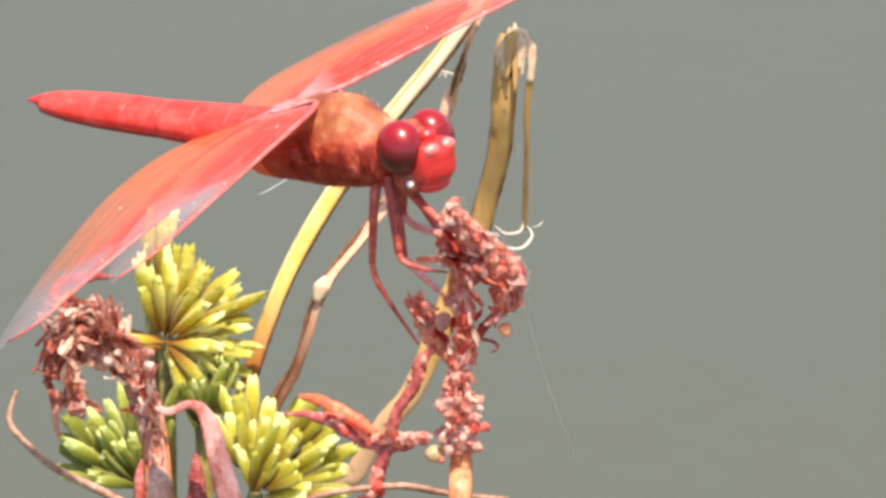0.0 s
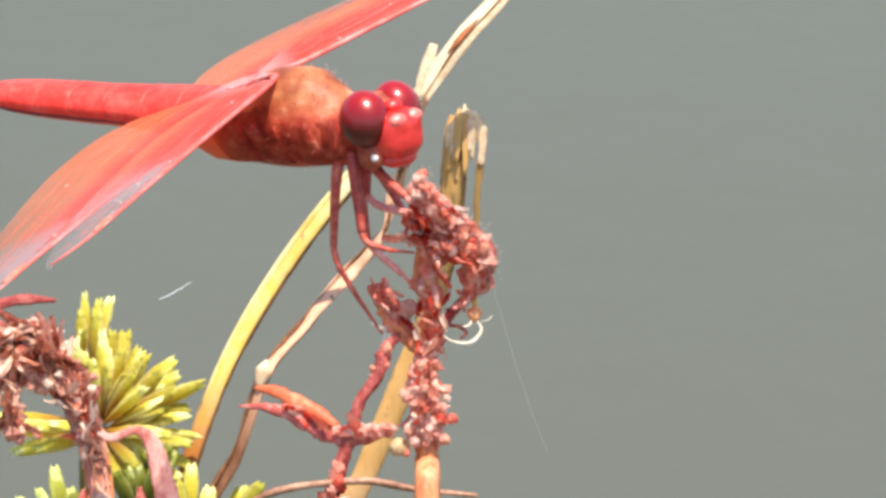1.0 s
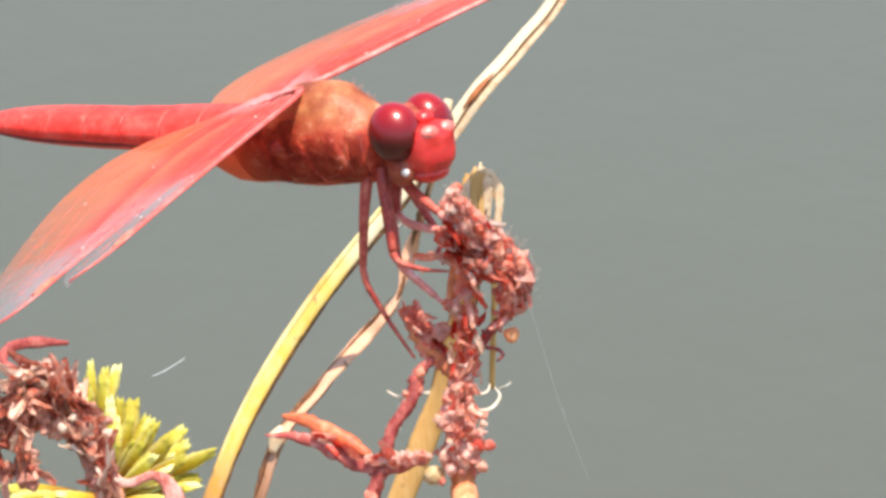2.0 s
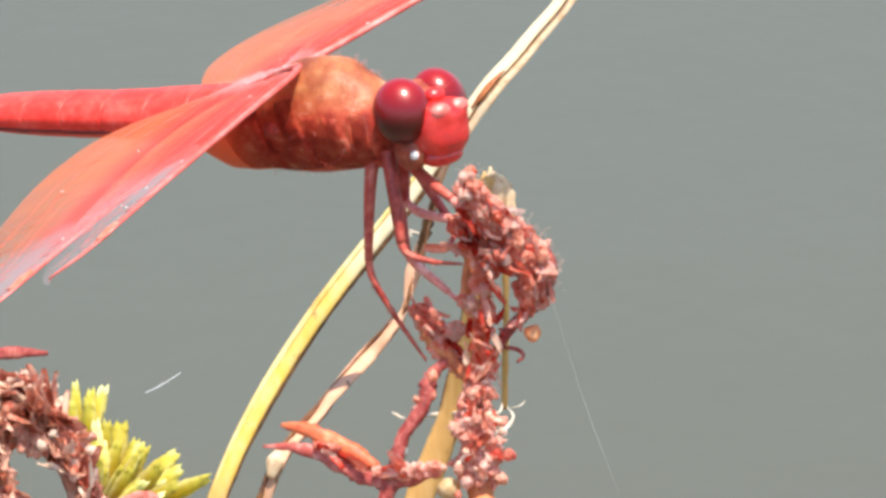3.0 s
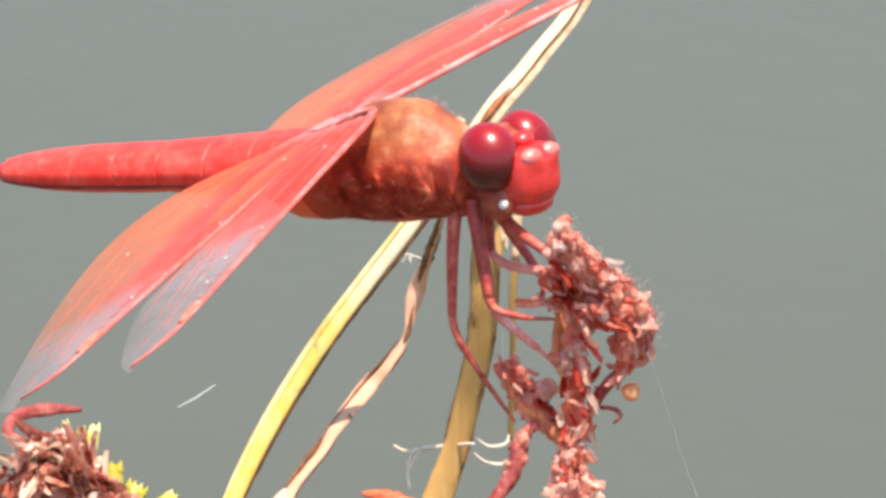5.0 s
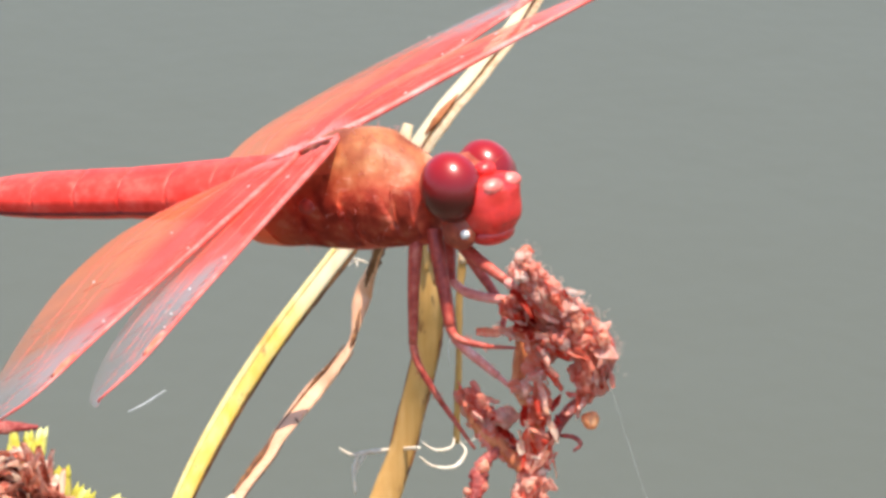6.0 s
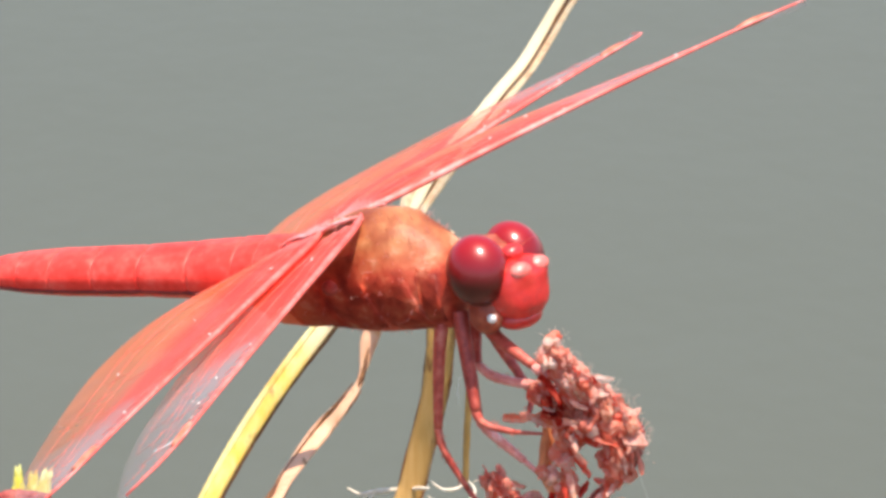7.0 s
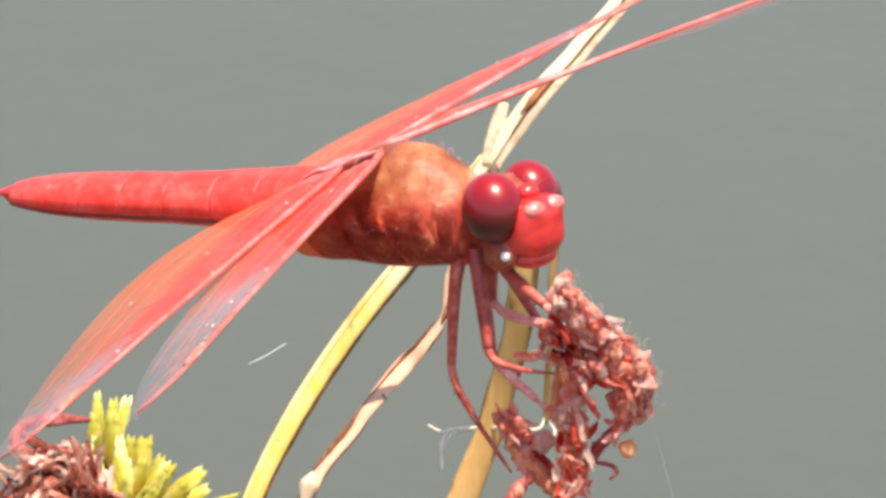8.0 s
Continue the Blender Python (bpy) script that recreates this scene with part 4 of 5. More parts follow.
    florets(e, base, [(-22.0, -20.0, 48.4), (-24.4, -18.2, 48), (-26.8, -18.4, 48)], 10, 0.8, (0.6, 1.1), 55, meshes=DUSTY_FLORETS)
    husks(e, base, [(-20.0, -25.0, 48.4), (-19.4, -29.0, 48.4), (-19.0, -33.0, 48.4), (-18.8, -38.0, 48.4)], 16, 0.7, (1.4, 2.6), 42, 0.5, DUSTY_HUSKS)
    twig_piece("curled_leaf", e, base, [(-27.4, -14.2, 50), (-29.6, -13.0, 50), (-29.0, -11.5, 51), (-26.6, -10.9, 53), (-23.9, -10.9, 53.8)], [0.35, 0.45, 0.5, 0.55, 0.2], MAROON, 35, "dark maroon curled dry leaf", 0.4)
    twig_piece("dark_leaf", e, base, [(-15.8, -28.6, 54), (-15.7, -30.5, 54), (-15.6, -33.5, 54), (-15.6, -38, 54)], [0.2, 0.7, 1.1, 1.0], MAROON, 39, "dark maroon dry leaf", 0.35)
    twig_piece("dark_leaf", e, base, [(-20.8, -29.0, 49), (-21.1, -31.0, 48.8), (-20.9, -36, 49)], [0.2, 0.5, 0.55], RED_BRACT, 41, "red brown dry leaf", 0.35)
    twig_piece("dry_leaf", e, base, [(-21.8, -24.4, 48), (-20.2, -23.6, 47.6), (-18.2, -24.2, 47.4), (-15.8, -23.5, 47.6), (-14.3, -24.9, 47.8), (-13.4, -28.2, 48), (-12.5, -31.5, 48), (-11.7, -34.5, 48), (-10.4, -39, 48)], [0.2, 0.4, 0.4, 0.45, 0.85, 1.1, 1.2, 1.15, 0.9], PINK, 36, "pale pink folded dry leaf", 0.3)
    twig_piece("tendril", e, base, [(-33.4, -22.2, 50), (-34.1, -25.2, 50), (-32.2, -27.7, 50), (-29.4, -30.0, 50), (-24.9, -32.2, 50), (-20, -35, 50)], [0.2, 0.32, 0.35, 0.4, 0.45, 0.5], TENDRIL, 37, "thin curled brown tendril")


build_wilted_head()


def silk(a, b, thick, label):
    base = at(*a)
    bm = bmesh.new()
    tube(bm, smooth_path(local([a, Vector(a).lerp(Vector(b), 0.5) + Vector((-0.15, -0.2, 0)), b], base), 8), [thick * 0.6 * MM, thick * MM, thick * 0.6 * MM], 5)
    ob = part("silk_thread", bm, SILK)
    ob.location = base
    return tagged(ob, label, "spider silk")


silk((16.2, -13.0, 2), (21.0, -27.0, 6), 0.008, "fine spider silk thread hanging from the dried flower")
silk((18.3, 4.9, 169), (18.4, 2.2, 171), 0.03, "short silk thread on the broken reed")


def build_fluff():
    base = at(9.2, 13.8, 174)
    e = thing("seed_fluff", base, "small tuft of white fluff stuck to dried blades", "plant fluff")
    rnd = random.Random(77)
    for k in range(9):
        bm = bmesh.new()
        way = Vector((rnd.gauss(0, 1), rnd.gauss(0, 1), rnd.uniform(-1, 1)))
        tube(bm, smooth_path([Vector((0, 0, 0)), way * 0.00035, way * 0.0006 + Vector((0, 0, -0.0002))], 4), [0.00016, 0.00011, 0.00004], 6)
        part("tuft", bm, FIBRE, e)


build_fluff()
# a short moving strand in place of the glint sliding along a thread
silk_glint = silk((-12.6, -5.5, 107), (-16.0, -7.4, 107), 0.05, "short silk strand standing for a glint that slides along a thread")


# ---------------------------------------------------------------- the dragonfly
# its own axes: x to the head, y to its left, z to its back; millimetres
def mm(*p):
    return Vector(p) * MM


dragonfly = new("dragonfly")
dragonfly.empty_display_size = 0.01
dragonfly.matrix_basis = pose(-0.00070, 0.00531, -0.00020 + HEIGHT, -0.000, -9.321, -34.670)
tagged(dragonfly, "flame red dragonfly with spread amber wings, perched", "dragonfly")


def scaled(secs):
    return [tuple(q * MM for q in s) for s in secs]


THORAX_RINGS = [(-11.0, 1.3, 0.9, -1.2), (-10.2, 1.9, 1.4, -1.3), (-8.4, 2.5, 2.25, -1.45), (-6.2, 2.9, 2.95, -1.0), (-3.8, 3.35, 3.75, -0.22), (-1.5, 3.6, 4.25, 0.05), (0.8, 3.6, 4.4, 0.12),
                (2.8, 3.4, 4.15, -0.05), (4.4, 2.9, 3.7, -0.5), (5.5, 2.5, 3.2, -0.9), (6.3, 1.8, 2.3, -0.9)]


def on_thorax(x, a, out=0.0):
    """A point of the thorax at x, turned by a from its left side towards its back, out millimetres proud."""
    xs = [q[0] for q in THORAX_RINGS]
    wy, wz, z0 = (float(np.interp(x, xs, [q[k] for q in THORAX_RINGS])) for k in (1, 2, 3))
    return mm(x, (wy + out) * math.cos(a), z0 + (wz + out) * math.sin(a))


def build_thorax():
    bm = bmesh.new()
    xs = np.linspace(-11.0, 6.3, 26)
    rings = []
    for x in xs:
        p = [np.interp(x, [q[0] for q in THORAX_RINGS], [q[k] for q in THORAX_RINGS]) for k in (1, 2, 3)]
        rings.append((float(x), *map(float, p)))
    lathe(bm, scaled(rings), 32)
    for v in bm.verts:
        v.co += v.co.normalized() * noise.noise(v.co * 420) * 0.0002
    t = part("thorax", bm, THORAX, dragonfly, "hairy orange brown thorax")
    # flank plates, divided by slanting seams
    for s in (-1, 1):
        for x0, x1, lo, hi in ((-6.6, -2.85, -62, 20), (-2.85, 0.85, -66, 24), (0.85, 4.4, -66, 6), (4.35, 5.7, -50, 20)):
            bm = bmesh.new()
            grid = []
            for i in range(7):
                row = []
                for j in range(9):
                    x = x0 + (x1 - x0) * i / 6 + (j / 8 - 0.5) * -1.6 * (0 if x0 > 4 else 1)
                    x = min(x, 5.8)
                    edge = max(abs(i - 3) / 3, abs(j - 4) / 4)
                    out = 0.05 + 0.13 * (1 - edge ** 4) + 0.12 * noise.noise(Vector((x * 0.9, j * 0.5, s)))
                    a = radians(lo + (hi - lo) * j / 8)
                    p = on_thorax(x, a, out)
                    p.y *= s
                    row.append(bm.verts.new(p))
                grid.append(row)
            for i in range(6):
                for j in range(8):
                    bm.faces.new((grid[i][j], grid[i + 1][j], grid[i + 1][j + 1], grid[i][j + 1]))
            bmesh.ops.solidify(bm, geom=bm.faces[:], thickness=0.0001)
            part("side_plate", bm, THORAX, t, "dark red brown flank plate")
        bm = bmesh.new()
        p = on_thorax(-2.2, radians(-4), 0.12)
        p.y *= s
        ball(bm, p, (0.0007, 0.0003, 0.0006), 2)
        part("spiracle", bm, SEAM_AND_SHADE, t, "dark breathing pore")
    # wing hinges: a pale crumpled ridge along the roots of each pair of wings, with small plates on it
    rnd = random.Random(19)
    for side in (-1, 1):
        line = [(-0.2, 1.7), (-1.0, 1.8), (-2.2, 1.85), (-4.0, 1.8), (-5.8, 1.55), (-7.6, 1.2)]
        pts = [on_thorax(x, math.acos(y / float(np.interp(x, [q[0] for q in THORAX_RINGS], [q[1] for q in THORAX_RINGS]))), 0.12) for x, y in line]
        bm = bmesh.new()
        tube(bm, smooth_path([Vector((p.x, side * p.y, p.z + (0.0009 if p.x < -0.005 else 0.0002))) for p in pts], 9), [0.0001, 0.0002, 0.00024, 0.00026, 0.00026, 0.0002, 0.0001], 12, 0.6, Vector((0, 0, 1)), 0.3, 11 + side)
        part("wing_hinge", bm, HINGE, t, "pale pinkish crumpled wing hinge")
        for k in range(6):
            f = k / 5
            c = Vector(pts[0]).lerp(pts[-1], f)
            x = c.x / MM
            p = on_thorax(x, math.acos(min(0.95, (1.7 + rnd.uniform(-0.5, 0.4)) / float(np.interp(x, [q[0] for q in THORAX_RINGS], [q[1] for q in THORAX_RINGS])))), 0.16)
            bm = bmesh.new()
            ball(bm, Vector((p.x, side * p.y, p.z)), (rnd.uniform(0.0002, 0.0005), rnd.uniform(0.00015, 0.0003), 0.00012), 2, Euler((rnd.uniform(-0.5, 0.5), rnd.uniform(-0.3, 0.3), rnd.uniform(-1, 1))).to_matrix())
            part("hinge_plate", bm, HINGE, t, "pale pinkish wing hinge plate")
    # fine hairs
    rnd = random.Random(9)
    bm = bmesh.new()
    for _ in range(300):
        x, a = rnd.uniform(-5.5, 5.2), rnd.uniform(0, 6.28)
        p = on_thorax(x, a)
        q = p + (Vector((rnd.uniform(-0.3, 0.5), math.cos(a), math.sin(a))).normalized() + Vector((rnd.gauss(0, 0.25), rnd.gauss(0, 0.25), rnd.gauss(0, 0.25)))) * rnd.uniform(0.0003, 0.0006)
        tube(bm, [p, q], [0.00002, 0.00001], 3)
    tagged(part("hairs", bm, HINGE, t, "short pale orange hairs"), kind="stuff")
    return t


build_thorax()


def build_abdomen():
    root = mm(-6.6, 0, 0.1)
    bm = bmesh.new()
    lathe(bm, scaled([(2.2, 1.6, 1.5, 0.2), (-1.0, 2.0, 1.8, 0), (-3.0, 2.3, 1.9, 0), (-10.0, 2.1, 1.55, 0), (-19.5, 1.9, 1.4, 0.0), (-24.5, 1.5, 1.15, 0.0), (-27.3, 1.0, 0.7, 0)]), 16)
    core = part("abdomen", bm, SEAM_AND_SHADE, dragonfly, "long flame red segmented abdomen", m=Matrix.Translation(root))
    edges = [2.0, -0.6, -2.6, -4.4, -8.4, -12.6, -16.6, -20.4, -23.4, -25.7, -27.4]
    wide = [2.3, 2.6, 2.7, 2.7, 2.55, 2.4, 2.35, 2.25, 2.0, 1.6, 1.1]
    high = [2.45, 2.4, 2.3, 2.2, 1.95, 1.75, 1.7, 1.6, 1.4, 1.1, 0.75]
    for k in range(10):
        bm = bmesh.new()
        a, b = edges[k], edges[k + 1]
        secs = []
        for t, g in ((0.0, 0.975), (0.05, 0.99), (0.15, 1.0), (0.5, 1.005), (0.9, 1.01), (0.97, 1.0), (1.0, 0.965)):
            wy, wz = wide[k] + (wide[k + 1] - wide[k]) * t, high[k] + (high[k + 1] - high[k]) * t
            secs.append((a + (b - a) * t, wy * g, wz * g, 0))
        lathe(bm, scaled(secs), 20)
        for v in bm.verts:          # a ridge along the back, a keel below
            y = abs(v.co.y) / (wide[k] * MM)
            v.co.z += 0.00022 * math.exp(-(y / 0.25) ** 2) * (1 if v.co.z > 0 else 0.3)
        part("segment", bm, ABDOMEN, core)
    bm = bmesh.new()
    for s in (-1, 1):
        tube(bm, smooth_path([mm(-27.0, s * 0.45, 0.2), mm(-28.2, s * 0.5, 0.3), mm(-29.4, s * 0.25, 0.15)], 5), [0.00038, 0.0003, 0.00008], 8)
    tube(bm, smooth_path([mm(-27.0, 0, -0.3), mm(-28.0, 0, -0.3), mm(-28.7, 0, -0.1)], 5), [0.0004, 0.0003, 0.0001], 8)
    part("tail_claspers", bm, FACE, core, "small orange red tail claspers")
    # the shaded line under each side of the abdomen, drawn as a dark strip
    for s in (-1, 1):
        bm = bmesh.new()
        tube(bm, smooth_path([mm(x, s * w * 0.84, -h * 0.53) for x, w, h in zip(edges[2:], wide[2:], high[2:])], 4), [0.00016] * 4, 6, rough=0.2)
        part("lower_seam", bm, SEAM_AND_SHADE, core, "dark strip for the shade along the lower side")
    return core


abdomen = build_abdomen()


def hm(*p):
    """Millimetres in the head."""
    return Vector(p) * MM * 1.02


def build_head():
    neck = mm(6.8, 0, -0.5)
    bm = bmesh.new()
    lathe(bm, scaled([(-1.4, 1.2, 1.4, 0), (0.2, 1.6, 2.0, 0), (1.2, 2.4, 2.7, 0.1), (2.4, 2.6, 2.9, 0.0), (3.4, 2.2, 2.7, -0.4), (4.2, 1.5, 2.0, -0.8)]), 20)
    head = part("head", bm, CHEEK, dragonfly, "glossy red head with bulging eyes", m=Matrix.Translation(neck))
    for s in (-1, 1):
        bm = bmesh.new()
        turn = Euler((s * radians(14), radians(-12), s * radians(-24))).to_matrix()
        ball(bm, (0, 0, 0), (0.00219, 0.00204, 0.00246), 4, turn)
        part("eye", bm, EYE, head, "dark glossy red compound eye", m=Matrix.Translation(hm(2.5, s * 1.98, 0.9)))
    bm = bmesh.new()
    made = bmesh.ops.create_icosphere(bm, subdivisions=5, radius=1.0)["verts"]
    for v in made:          # a blunt rounded block, with two soft lobes on the forehead and a groove above the lip
        q = v.co.normalized()
        k = (abs(q.x) ** 2.7 + abs(q.y) ** 2.7 + abs(q.z) ** 2.7) ** (-1 / 2.7)
        lobes = sum(math.exp(-((q.y - s * 0.42) / 0.3) ** 2 - ((q.z - 0.56) / 0.3) ** 2) for s in (-1, 1)) * max(0.0, q.x)
        lip = math.exp(-((q.z + 0.62) / 0.07) ** 2) * max(0.0, q.x)
        k *= 1 + 0.24 * lobes - 0.05 * lip
        v.co = hm(4.05, 0, -0.75) + Vector((q.x * k * 0.0018, q.y * k * 0.00222, q.z * k * 0.0022))
    part("face", bm, FACE, head, "shiny bright red face with a two lobed forehead")
    for s in (-1, 1):
        bm = bmesh.new()
        ball(bm, hm(5.3, s * 0.95, 0.66), (0.0007, 0.0009, 0.0006), 3)
        part("frons_lobe", bm, FRONS_LIT, head, "glossy red lobe of the forehead, paled for its highlight")
    bm = bmesh.new()
    ball(bm, hm(3.9, 0, -2.75), (0.0014, 0.0018, 0.00085), 3)
    part("labrum", bm, FACE, head, "orange red mouthparts")
    for s in (-1, 1):
        bm = bmesh.new()
        ball(bm, hm(2.5, s * 1.75, -2.2), (0.0014, 0.0009, 0.0014), 3)
        part("mandible", bm, CHEEK, head)
        bm = bmesh.new()
        ball(bm, hm(3.3, s * 2.2, -2.3), (0.00042, 0.00036, 0.00042), 2)
        part("cheek_spot", bm, SPOT_AND_GLINT, head, "small white spot")
    bm = bmesh.new()
    ball(bm, hm(4.0, 0, 1.65), (0.00075, 0.0009, 0.0006), 3)
    part("vertex", bm, FACE, head, "red knob between the eyes")
    for s in (-1, 1):
        bm = bmesh.new()
        tube(bm, smooth_path([hm(4.3, s * 0.6, 1.9), hm(4.8, s * 0.8, 2.3), hm(5.3, s * 1.1, 2.5)], 5), [0.00005, 0.00003, 0.00002], 6)
        part("antenna", bm, LEG, head)
    return head


head = build_head()


def wing_outline(kind):
    """Front and rear edge of a wing by its span, from just inside the root to 1."""
    if kind == "fore":
        front = ((-0.06, 0.2), (0, 0.5), (0.1, 1.1), (0.48, 1.35), (0.8, 0.9), (0.93, 0.2), (1, -1.8))
        rear = ((-0.06, -2.2), (0, -3.4), (0.06, -4.9), (0.2, -6.8), (0.45, -7.5), (0.72, -6.9), (0.9, -4.7), (0.97, -3.0), (1, -1.9))
    else:
        front = ((-0.06, 0.2), (0, 0.5), (0.1, 1.0), (0.46, 1.2), (0.8, 0.6), (0.93, 0.1), (0.98, -1.0), (1, -2.6))
        rear = ((-0.06, -6.0), (0, -8.0), (0.04, -9.4), (0.09, -11.2), (0.19, -13.1), (0.36, -13.7), (0.6, -12.0), (0.8, -9.3), (0.92, -7.2), (0.98, -5.2), (1, -3.6))

    def edge(points):
        run = np.array(smooth_path(points, 6))
        xs = np.maximum.accumulate(run[:, 0])
        return lambda s: float(np.interp(s, xs, run[:, 1]))

    return edge(front), edge(rear)


# root of each wing on the body, how far the front edge turns up towards the tip, the droop of the rear edge by the root, and the span
WINGS = {
    "right fore": ("fore", -1, (-0.74, -1.77, 3.84), 0.24, 0.03, 37.7),
    "right hind": ("hind", -1, (-3.98, -1.82, 3.09), 0.334, 1.67, 36.3),
    "left fore": ("fore", 1, (-2.0, 1.83, 3.94), 0.277, 0.0, 38.0),
    "left hind": ("hind", 1, (-4.75, 1.67, 2.89), 0.143, 1.86, 38.9),
}


def build_wing(which, name):
    """Span along +x; the front edge is at +y for the right wing, at -y for the left one (mirrored by side)."""
    kind, side, base, wash, droop, length = WINGS[which]
    f, r = wing_outline(kind)
    nx, ny = 44, 15

    def place(s, t):
        y = f(s) + (r(s) - f(s)) * t
        z = 0.09 * math.sin(t * 26) * (1 - t) * (1 - 0.5 * s) - (0.5 + droop * (1 - s)) * t ** 1.5 + wash * s * y - 1.6 * s * s
        return mm(length * s, y, z)

    bm = bmesh.new()
    grid = [[bm.verts.new(place(-0.06 + 1.06 * i / nx, j / ny)) for j in range(ny + 1)] for i in range(nx + 1)]
    for i in range(nx):
        for j in range(ny):
            bm.faces.new((grid[i][j], grid[i + 1][j], grid[i + 1][j + 1], grid[i][j + 1]))
    if side > 0:
        for v in bm.verts:
            v.co.y = -v.co.y
    ob = part("wing", bm, MEMBRANE_FORE if kind == "fore" else MEMBRANE_HIND, dragonfly, name)
    # veins: the strong front edge, four long veins, cross veins
    mirror = Matrix.Diagonal((1, -side, 1))

    def run(points, radii, nm, mat, label=""):
        b2 = bmesh.new()
        tube(b2, [mirror @ p for p in points], radii, 6)
        part(nm, b2, mat, ob, label)

    run([place(-0.05 + 1.05 * i / 40, 0.0) for i in range(41)], [0.00026, 0.00025, 0.0002, 0.00014, 0.00008], "front_vein", FRONT_VEIN, "thick red front vein, paled pink for its glint")
    b2 = bmesh.new()
    for t in (0.09, 0.18, 0.34, 0.5, 0.66, 0.84):
        tube(b2, [mirror @ place(i / 24 * (0.97 - 0.25 * t), t + 0.05 * math.sin(i * 0.25 + t * 9)) for i in range(1, 25)], [0.00005, 0.00003, 0.000012], 4)
    rnd = random.Random(len(name))
    for i in range(3, 46, 2):
        s = i / 47
        t0 = rnd.uniform(0.0, 0.08)
        tube(b2, [mirror @ place(s + 0.006 * rnd.uniform(-1, 1), t) for t in (t0, 0.1, 0.18)], [0.00004, 0.00003], 4)
        t0 = rnd.uniform(0.2, 0.6)
        tube(b2, [mirror @ place(s, t0), mirror @ place(min(1, s + 0.02), t0 + 0.16), mirror @ place(min(1, s + 0.025), min(1, t0 + 0.32))], [0.00002, 0.000014], 4)
    part("venation", b2, VEIN, ob, "fine net of red veins")
    # tiny white balls put in for sun glints on the wing
    b2 = bmesh.new()
    for k in range(9):
        q = mirror @ place(rnd.uniform(0.05, 0.95) ** 0.8, rnd.choice((0.0, 0.03, rnd.uniform(0.05, 0.3), rnd.uniform(0, 0.9))))
        ball(b2, q + mm(0, 0, 0.12), (rnd.uniform(0.00006, 0.00016), rnd.uniform(0.00005, 0.0001), 0.00006), 1)
    part("vein_nodes", b2, SPOT_AND_GLINT, ob, "white specks for the glints on the veins")
    run([place(0.82 + 0.008 * i, 0.04) for i in range(10)], [0.0002, 0.0003, 0.0002], "stigma", STIGMA, "small reddish stigma near the tip")
    ob.location = mm(*base)
    return ob


wing_right_fore = build_wing("right fore", "right front wing, red amber with a clear tip")
wing_right_hind = build_wing("right hind", "right hind wing, red amber with a clear tip")
wing_left_fore = build_wing("left fore", "left front wing, red amber with a clear tip")
wing_left_hind = build_wing("left hind", "left hind wing, red amber with a clear tip")


def in_body(u, v, w):
    return dragonfly.matrix_basis.inverted() @ at(u, v, w)


def build_leg(thigh, shin, foot, radii, mat=LEG, shin_mat=LEG):
    """Thigh, shin and foot through points given in the plants' axes; each begins where the last one ends."""
    a = [in_body(*q) for q in thigh]
    b = [a[-1]] + [in_body(*q) for q in shin]
    c = [b[-1]] + [in_body(*q) for q in foot]
    bm = bmesh.new()
    tube(bm, smooth_path(a, 6), [r * MM for r in (radii[0] * 1.1, radii[0] * 1.12, radii[0] * 0.95, radii[0] * 0.7)], 12)
    leg = part("leg", bm, mat, dragonfly, "slender dark red leg")
    bm = bmesh.new()
    tube(bm, smooth_path(b, 6), [r * MM for r in (radii[0] * 0.68, radii[1], radii[1] * 0.95, radii[1] * 0.75)], 10)
    part("shin", bm, shin_mat, leg)
    rnd = random.Random(round(abs(b[0].x) * 1e6))
    bm = bmesh.new()
    for i in range(14):         # stiff bristles
        f = 0.1 + 0.85 * i / 14
        n = min(len(b) - 2, int(f * (len(b) - 1)))
        p = b[n].lerp(b[n + 1], f * (len(b) - 1) - n)
        way = Vector((rnd.gauss(0, 1), rnd.gauss(0, 1), rnd.gauss(0, 1))).normalized() + (b[-1] - b[0]).normalized() * 0.8
        tube(bm, [p, p + way * 0.00055], [0.00004, 0.000015], 4)
    part("bristles", bm, mat, leg)
    bm = bmesh.new()
    tube(bm, smooth_path(c, 5), [r * MM for r in (radii[2], radii[2] * 0.8, radii[2] * 0.5)], 7)
    part("foot", bm, shin_mat, leg)


# right hind, right middle, right front, then the far side
build_leg([(3.2, -1.2, 2.4), (2.9, -3.0, 2.5), (2.7, -5.7, 3.0), (2.6, -9.4, 4.0)], [(2.8, -10.4, 4.2), (3.3, -11.5, 4.4), (4.6, -13.6, 5.0)], [(5.7, -15.2, 5.3), (6.8, -16.8, 5.5)], (0.44, 0.27, 0.2))
build_leg([(4.2, -1.6, 1.0), (4.3, -2.9, 1.0), (4.7, -5.9, 1.2), (5.0, -8.5, 1.4)], [(5.4, -9.2, 1.3), (6.2, -9.6, 1.2), (7.6, -10.0, 0.8)], [(8.5, -10.1, 0.5), (9.5, -10.2, 0.2)], (0.5, 0.27, 0.18))
build_leg([(5.8, -2.4, 0.8), (6.4, -3.3, 0.4), (7.5, -4.5, -1.0), (8.8, -5.7, -2.0)], [(9.1, -6.0, -2.2), (9.5, -6.3, -2.4)], [(10.0, -6.6, -2.4), (10.6, -6.9, -2.3)], (0.44, 0.36, 0.24), LEG, LEG_SUNLIT)
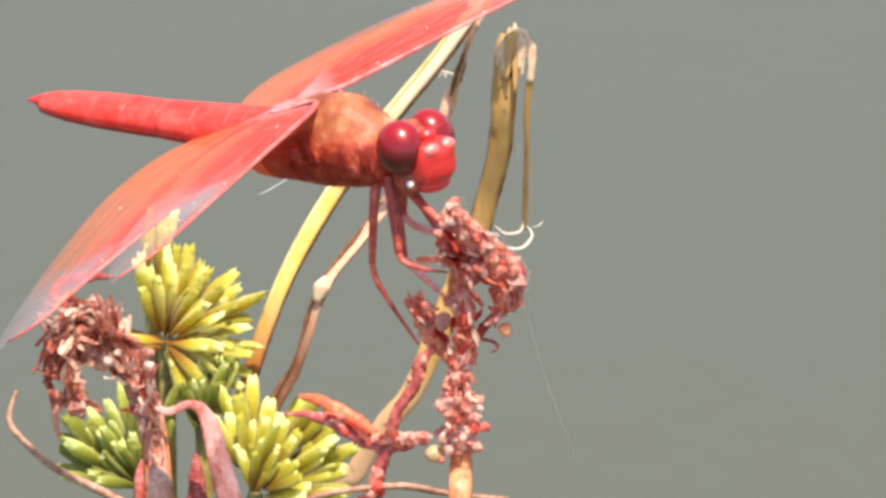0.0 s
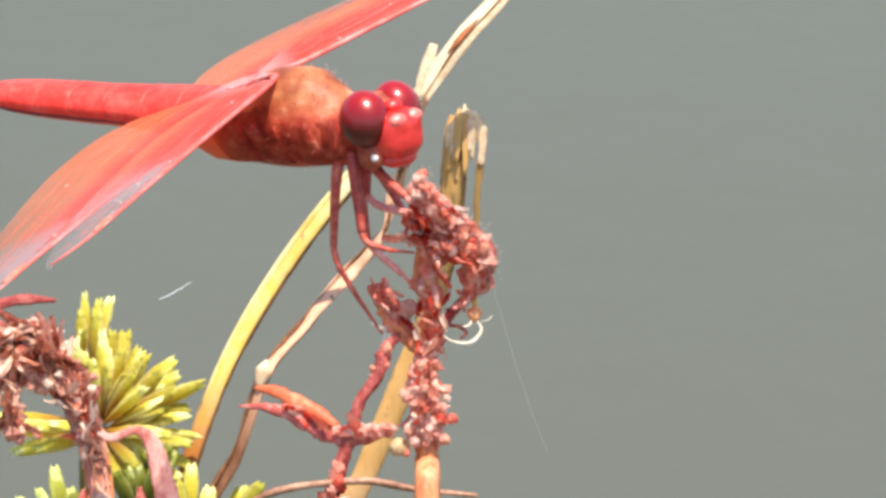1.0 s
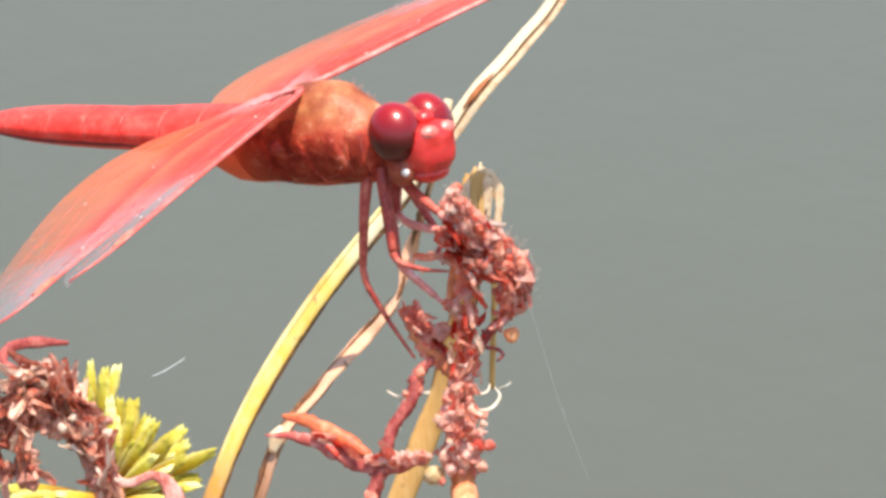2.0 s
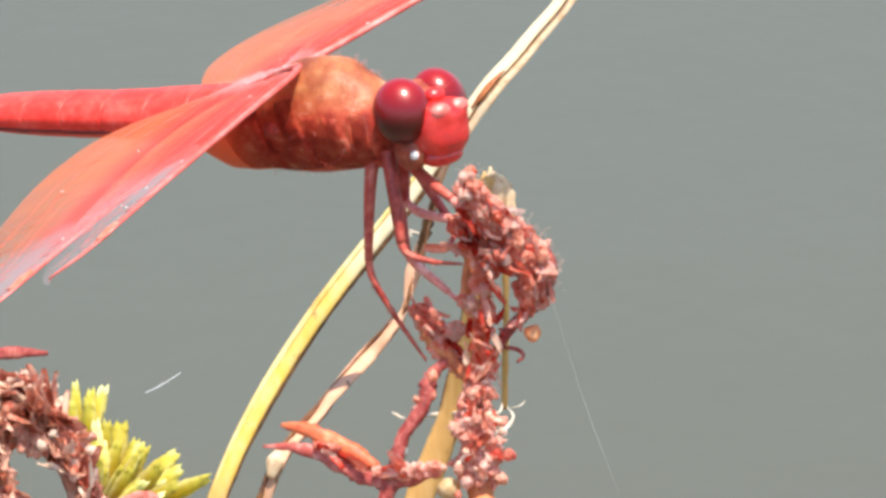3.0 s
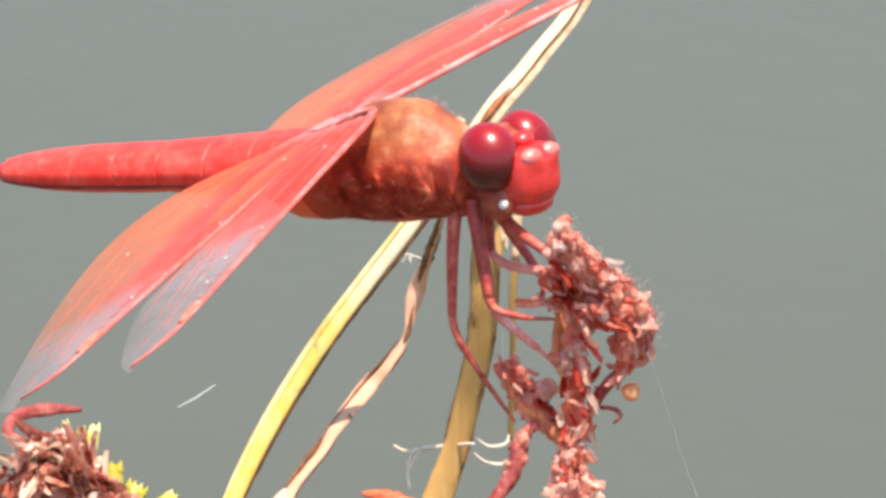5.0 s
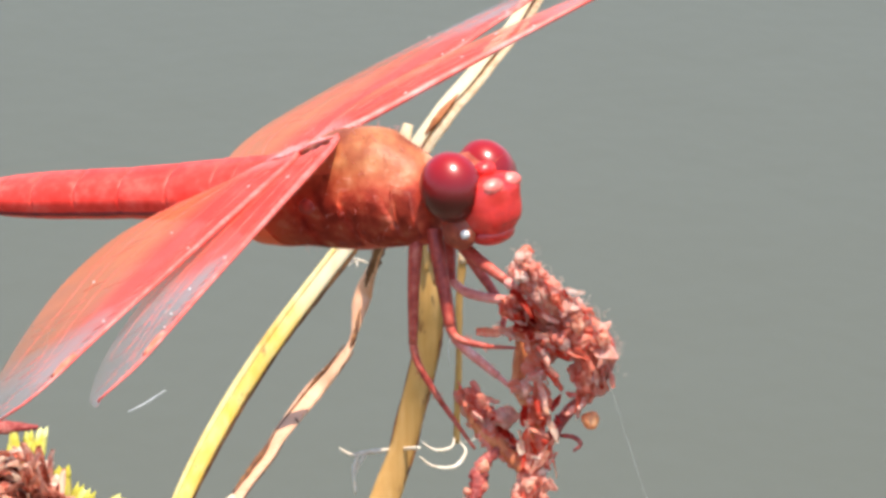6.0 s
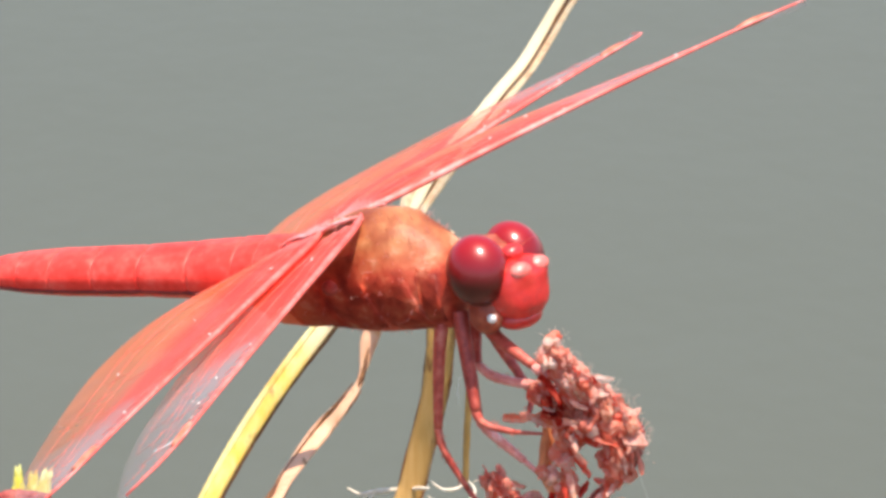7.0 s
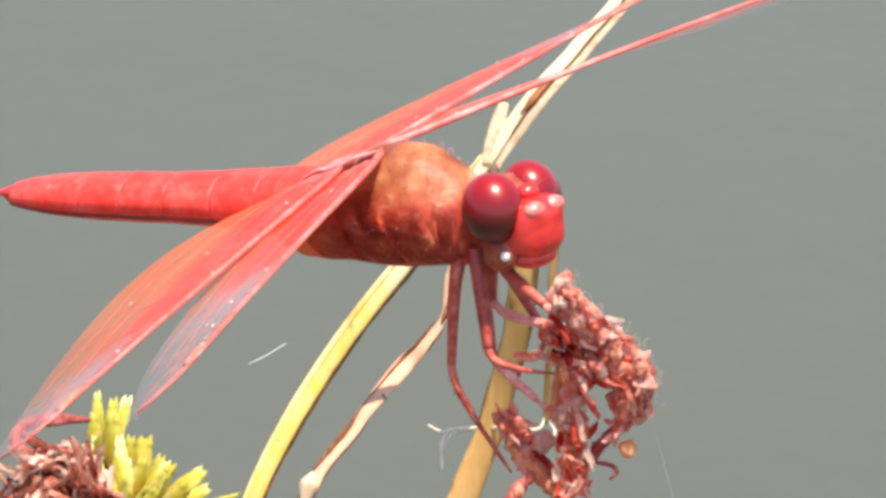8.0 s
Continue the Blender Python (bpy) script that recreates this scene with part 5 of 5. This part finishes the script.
build_leg([(4.6, -1.8, 4.5), (4.7, -2.8, 4.5), (5.1, -6.0, 4.5), (5.5, -8.9, 4.6)], [(6.2, -9.7, 4.6), (7.3, -10.7, 4.4), (8.5, -11.8, 4.2)], [(9.5, -12.8, 3.8), (10.6, -13.9, 3.5)], (0.46, 0.34, 0.2), LEG, LEG_SUNLIT)
build_leg([(5.3, -2.0, 4.0), (5.4, -2.9, 4.0), (5.4, -4.2, 3.8), (5.5, -5.1, 3.5)], [(6.3, -5.9, 2.8), (7.5, -6.4, 2.0), (8.9, -6.8, 0.6), (10.2, -7.1, -0.5)], [(11.2, -7.6, -1.4), (12.0, -8.2, -2.0)], (0.42, 0.36, 0.24), LEG, LEG_SUNLIT)
build_leg([(6.2, -2.4, 3.0), (6.8, -3.6, 2.9), (7.9, -5.4, 2.6), (9.0, -7.2, 2.4)], [(8.9, -8.0, 2.0), (8.6, -8.8, 1.5)], [(9.2, -9.2, 1.2), (9.9, -9.6, 1.0)], (0.36, 0.22, 0.16))


# ---------------------------------------------------------------- what moves
def wing_pose(base, side, sweep, lift, twist):
    """sweep: degrees forward of square; lift: degrees upward; twist: front edge up."""
    a, b = radians(sweep), radians(lift)
    x = Vector((math.sin(a) * math.cos(b), side * math.cos(a) * math.cos(b), math.sin(b)))
    y = Vector((1, 0, 0)) - x * x.x
    y.normalize()
    z = x.cross(y)
    if side < 0:           # right wing: +y of the mesh is its front
        m = Matrix((x, y, z)).transposed()
    else:                  # left wing: -y of the mesh is its front
        m = Matrix((x, -y, -z)).transposed()
    m = m @ Matrix.Rotation(radians(twist) * -side, 3, "X")
    return Matrix.Translation(mm(*base)) @ m.to_4x4()


def motions():
    flights = {
        "right fore": [(0.0, 11.8, -2.7, 4.3), (0.5, 9.9, -4.7, 5.1), (1.0, 8.3, -7.0, 6.3), (1.5, 7.9, -7.3, 5.9), (3.0, 8.3, -8.0, 5.7), (3.5, 8.8, -9.4, 5.1), (4.5, 7.8, -10.0, 4.8),
                       (6.0, 7.2, -9.7, 10.6), (6.5, 6.9, -10.1, 14.0), (7.0, 7.7, -9.2, 13.6), (7.5, 8.1, -9.0, 13.0), (8.0, 9.9, -8.4, 13.5)],
        "right hind": [(0.0, -7.3, -13.8, 3.2), (0.5, -7.2, -14.9, 2.0), (1.0, -6.2, -14.9, 0.2), (1.5, -4.3, -14.0, -0.2), (3.0, -2.2, -13.5, -2.2), (3.5, -2.3, -13.2, -0.8), (4.5, -3.2, -12.9, 2.3),
                       (6.0, -0.9, -11.4, 3.5), (6.5, -0.4, -11.1, 5.5), (7.0, -1.2, -11.4, 8.0), (7.5, -5.2, -14.8, 7.0), (8.0, -4.9, -14.0, 7.6)],
        "left fore": [(0.0, 40.0, 17.7, 1.5), (0.5, 39.2, 17.7, 2.2), (1.0, 38.8, 17.8, 2.5), (1.5, 38.5, 15.5, 3.0), (3.0, 34.9, 19.0, 7.3), (4.5, 34.5, 15.5, 9.0), (6.0, 34.5, 16.0, 8.9),
                      (6.5, 34.9, 14.1, 9.2), (7.0, 35.0, 14.0, 9.3), (7.5, 35.3, 12.9, 9.3), (8.0, 33.6, 11.0, 11.7)],
        "left hind": [(0.0, 2.1, 7.2, 4.1), (0.5, 4.6, 10.0, 5.7), (1.0, 3.2, 9.6, 1.9), (1.5, 2.2, 9.5, 1.5), (3.0, 6.3, 10.5, -3.1), (3.5, 4.7, 9.4, -1.1), (4.5, 5.4, 11.0, 3.4),
                      (6.0, 4.2, 10.4, 4.6), (6.5, 6.9, 10.0, 6.5), (7.0, 10.0, 10.5, 8.0), (7.5, 10.5, 10.9, 7.0), (8.0, 4.2, 8.4, 7.8)],
    }
    for which, wing in (("right fore", wing_right_fore), ("right hind", wing_right_hind), ("left fore", wing_left_fore), ("left hind", wing_left_hind)):
        side, base = WINGS[which][1:3]
        walk(wing, [(t, wing_pose(base, side, a, b, c)) for t, a, b, c in flights[which]])
    # where the glint on the thread stands, by time
    glint_path = [(0.0, -8.0, -0.2), (0.5, -6.5, -0.2), (1.0, -12.6, -5.5), (1.5, -13.0, -5.9), (1.7, -14.1, -6.9), (2.8, -14.8, -8.2), (3.5, -11.3, -5.1), (4.5, -12.3, -4.8), (6.0, -12.5, -4.2), (8.0, -8.1, -1.5)]
    walk(silk_glint, [(t, Matrix.Translation(at(u, v, 107))) for t, u, v in glint_path])
    nod = [(0.0, 3.8), (1.0, 3.8), (1.7, 3.4), (2.8, 2.8), (4.5, 1.4), (6.0, 0.5), (7.0, 0.2), (8.0, 0.6)]
    walk(abdomen, [(t, pose(-6.6 * MM, 0, 0.1 * MM, 0, a, 0)) for t, a in nod])
    tilt = [(0.0, 0, 0), (6.1, 0, 0), (6.3, 0, 0), (6.4, 30, 4), (6.6, 30, 4), (6.7, 0, 0), (7.0, 0, 0), (8.0, 0, 0)]
    walk(head, [(t, pose(6.8 * MM, 0, -0.5 * MM, a, b, -9)) for t, a, b in tilt])


motions()
